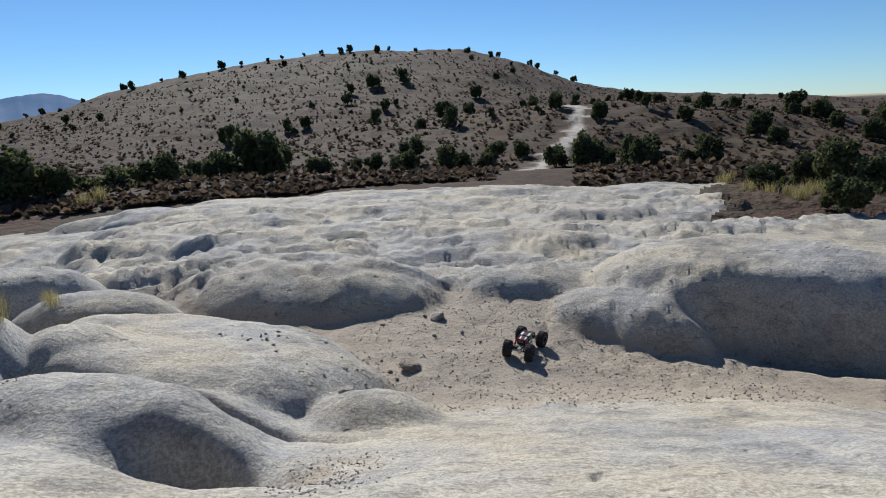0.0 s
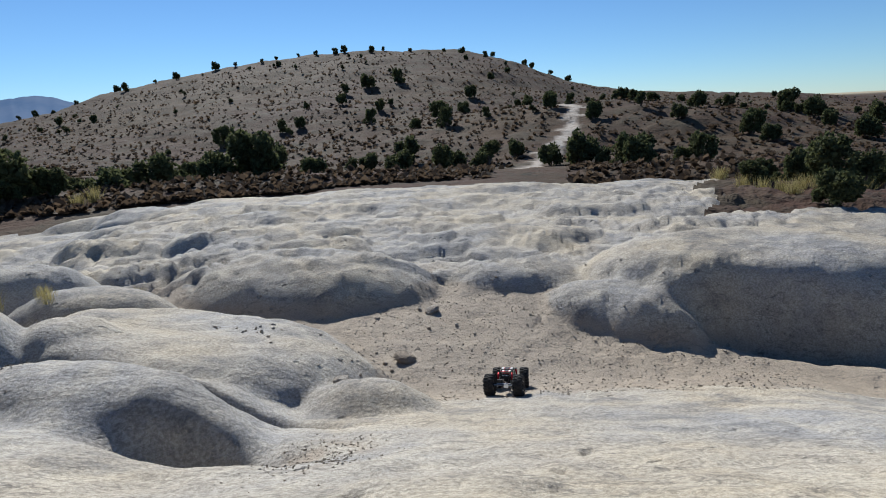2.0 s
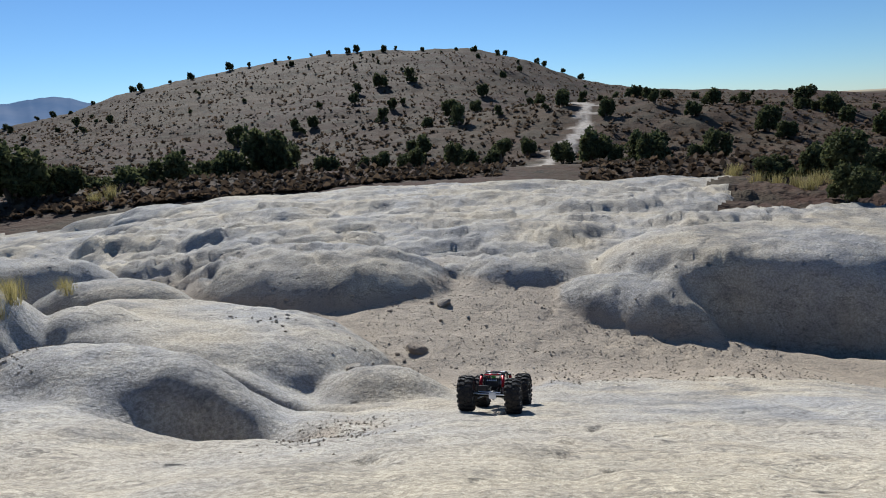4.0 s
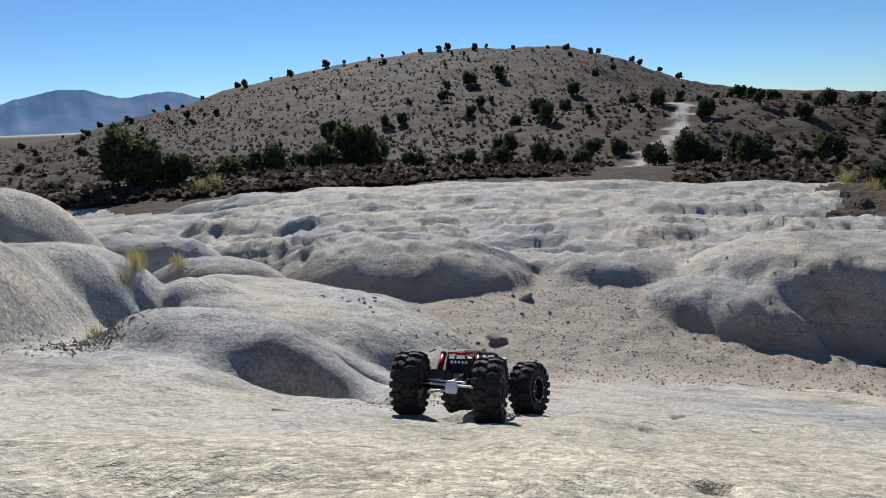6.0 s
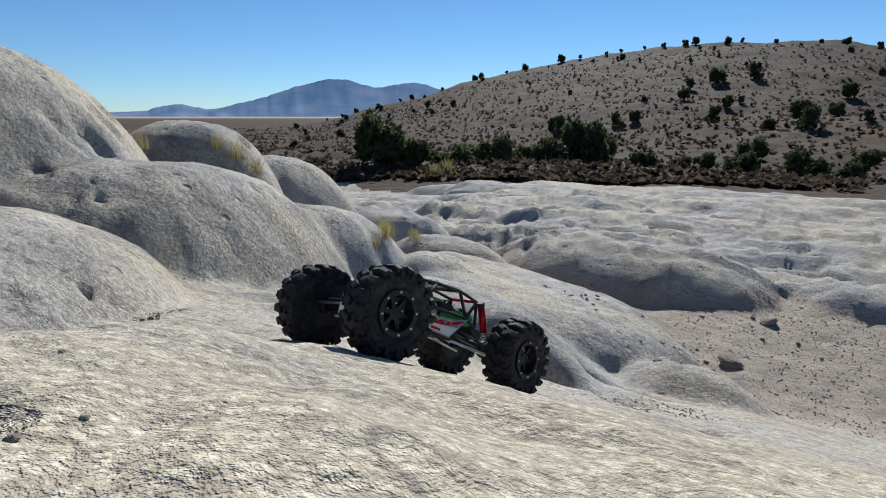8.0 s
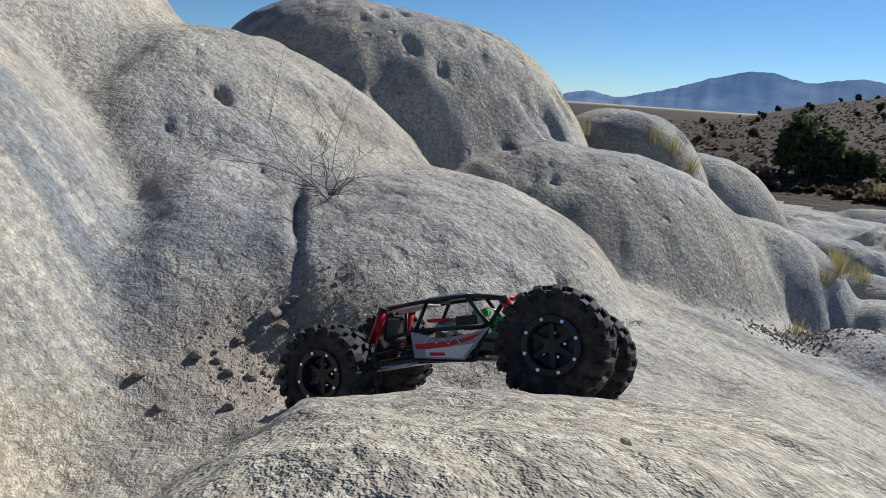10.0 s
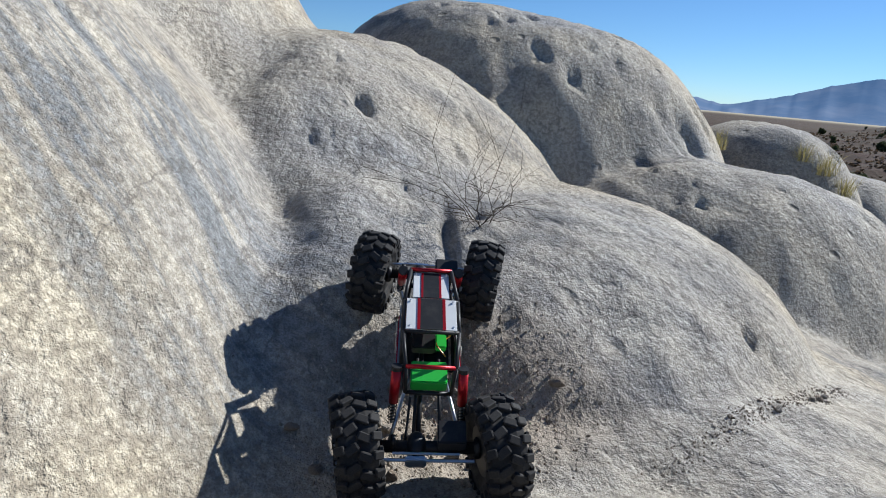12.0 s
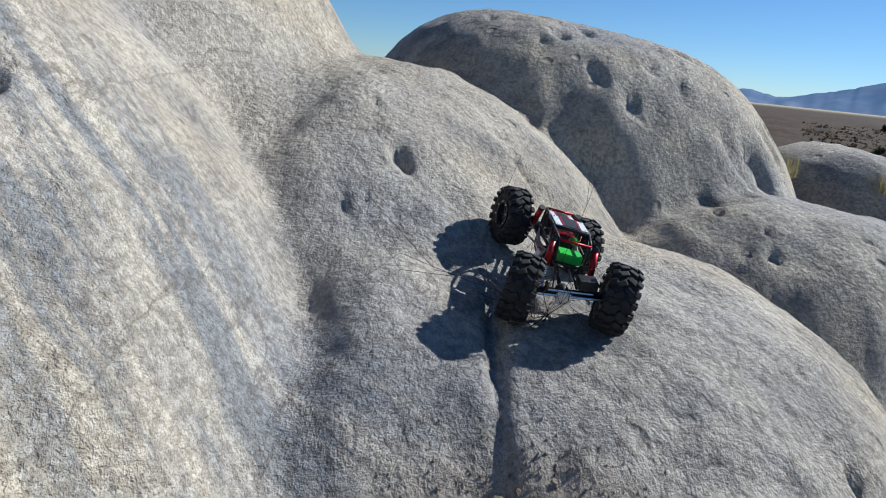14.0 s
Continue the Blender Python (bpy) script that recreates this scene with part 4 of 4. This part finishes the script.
        for sy in (-1, 1):
            bm = bmesh.new()
            box(bm, (mid[0], sy * w * .25, mid[2] + .0013), (L * 1.002, w * .06, .0013), (0, tilt, 0))
            part("stripe", bm, RED, roof, "red edge stripe")
            for sx in (-1, 1):
                bm = bmesh.new()
                bmesh.ops.create_cone(bm, cap_ends=True, segments=8, radius1=.0017, radius2=.0012, depth=.0018, matrix=Matrix.Translation((mid[0] + sx * L * .4, sy * w * .43, mid[2] + .0018)))
                part("screw", bm, STEEL, roof, "bright screw")
    # inside
    for name, ce, si, mat, lab in (("battery", (-.068, 0, .100), (.032, .046, .020), GREEN, "bright green battery pack"), ("speed_controller", (-.020, .008, .108), (.030, .030, .014), BLACK, "black electronic box"),
                                   ("receiver", (-.028, -.014, .118), (.022, .014, .010), GREEN, "small green circuit box"), ("gearbox", (.012, 0, .078), (.034, .036, .028), BLACK, "black gearbox"),
                                   ("bulkhead", (.096, 0, .105), (.004, .050, .030), BLACK, "dark red and black front plate"), ("seat_plate", (.020, 0, .112), (.030, .050, .004), RED, "red inner plate")):
        bm = bmesh.new()
        box(bm, ce, si, bevel=.0015)
        part(name, bm, mat, c, lab)
    bm = bmesh.new()
    tube(bm, (.012, -.018, .098), (.012, .024, .098), .0125, .0125, 16)
    part("motor", bm, STEEL, c, "bright electric motor can", True)
    for k in range(5):
        bm = bmesh.new()
        bmesh.ops.create_uvsphere(bm, u_segments=10, v_segments=6, radius=.0031, matrix=Matrix.Translation((.0995, -.016 + .008 * k, .112)))
        part("lamp", bm, LED, c, "small clear lamp", True)
    bm = bmesh.new()
    prev = None
    for k in range(20):
        u = k / 19
        p = Vector((-.05 + .05 * u, -.02 + .012 * math.sin(u * 5), .118 + .006 * math.sin(u * 7)))
        if prev:
            tube(bm, prev, p, .0009, .0009, 5)
        prev = p
    part("wire", bm, ORANGE, c, "orange wire")
    bm = bmesh.new()
    tube(bm, (-.09, .022, .085), (-.14, .026, .052), .0016, .0016, 6)
    part("brake_line", bm, BLACK, c)
    bar("driveshaft", c, (.03, .008, .070), (.135, .010, .058), .0036, BLACK)
    bar("driveshaft", c, (-.01, .008, .070), (-.135, .010, .058), .0036, BLACK)
    return c, wheels, axles


CRAWLER, WHEELS, AXLES = build_crawler()

# where its middle is over the ground and which way its nose points
DRIVE = [(0, 0.583, 4.099, -0.476, -0.879), (1.5, 0.432, 3.481, -0.119, -0.993), (2.5, 0.334, 2.866, -0.423, -0.906), (5, 0.023, 1.360, -0.245, -0.969), (5.5, -0.041, 1.114, -0.420, -0.908), (6, -0.143, 0.975, -0.279, -0.960), (6.5, -0.228, 0.907, -0.137, -0.991),
         (7, -0.314, 0.766, -0.257, -0.967), (7.5, -0.422, 0.656, -0.319, -0.948), (8, -0.591, 0.502, -0.331, -0.944), (8.5, -0.731, 0.382, -0.468, -0.884), (9, -0.808, 0.185, -0.413, -0.911), (9.2, -0.850, 0.168, -0.527, -0.850), (11.3, -1.284, -0.171, -0.908, -0.419), (11.5, -1.303, -0.179, -0.978, -0.209), (12, -1.382, -0.175, -0.985, 0.170), (12.5, -1.554, -0.142, -0.965, 0.262), (13, -1.649, -0.087, -0.855, 0.519), (13.5, -1.759, -0.021, -0.907, 0.421), (14, -1.895, 0.075, -0.987, 0.161)]



def drive(t):
    k = np.array(DRIVE)
    x, y, c, s = (float(knots(np.array([t]), k[:, 0], k[:, i])[0]) for i in (1, 2, 3, 4))
    return x, y, math.atan2(s, c)


def stand(t):
    """The pose of the crawler on the ground at t, its heading, and how far each wheel rises or drops."""
    x, y, h = drive(t)
    f, l = Vector((math.cos(h), math.sin(h), 0)), Vector((-math.sin(h), math.cos(h), 0))
    keys = [(fx, sy) for fx in (1, -1) for sy in (1, -1)]
    reach = (-.04, -.02, 0, .02, .04)
    feet = [Vector((x, y, 0)) + f * (fx * HALF_BASE + d) + l * sy * HALF_TRACK for fx, sy in keys for d in reach]
    hs = height(np.array([p.x for p in feet]), np.array([p.y for p in feet])).reshape(4, 5) - 0.75 * np.abs(np.array(reach))
    z = {k: float(v) - 0.002 for k, v in zip(keys, hs.max(1))}
    mid = sum(z.values()) / 4
    pitch = (z[1, 1] + z[1, -1] - z[-1, 1] - z[-1, -1]) / 2 / (2 * HALF_BASE)
    roll = (z[1, 1] + z[-1, 1] - z[1, -1] - z[-1, -1]) / 2 / (2 * HALF_TRACK)
    fx3, ly3 = (f + Vector((0, 0, pitch))).normalized(), (l + Vector((0, 0, roll))).normalized()
    up = fx3.cross(ly3).normalized()
    ly3 = up.cross(fx3)
    m = Matrix((fx3, ly3, up)).transposed().to_4x4()
    m.translation = (x, y, mid)
    twist = (z[1, 1] - z[1, -1] - z[-1, 1] + z[-1, -1]) / 4
    return m, h, twist


def motions():
    """The crawler drives; its wheels roll and steer, its axles lean with the rock."""
    n = 140
    times = [14 * k / n for k in range(n + 1)]
    poses = [stand(t) for t in times]
    walk(CRAWLER, [(t, p[0]) for t, p in zip(times, poses)])
    spin, spins = 0.0, [0.0]
    for (a, ha, _), (b, hb, _) in zip(poses, poses[1:]):
        d = b.translation - a.translation
        fwd = Vector((math.cos(ha), math.sin(ha), 0))
        spin += math.degrees(d.length * (1 if d.dot(fwd) >= 0 else -1) / WR)
        spins.append(spin)
    steer = []
    for k, (m, h, _) in enumerate(poses):
        a, b = poses[max(k - 2, 0)], poses[min(k + 2, n)]
        turn = (b[1] - a[1] + math.pi) % math.tau - math.pi
        d = max((b[0].translation - a[0].translation).length, 0.02)
        steer.append(max(-24, min(24, math.degrees(math.atan(HALF_BASE * turn / d)))))
    for (fx, sy), w in WHEELS.items():
        walk(w, [(t, pose(fx * HALF_BASE, sy * HALF_TRACK, WR + fx * sy * max(-.03, min(.03, p[2])), 0, s, fx * st)) for t, p, s, st in zip(times, poses, spins, steer)])
    for fx, a in AXLES.items():
        walk(a, [(t, pose(fx * HALF_BASE, 0, WR, math.degrees(math.atan2(fx * max(-.03, min(.03, p[2])), HALF_TRACK)))) for t, p in zip(times, poses)])


motions()
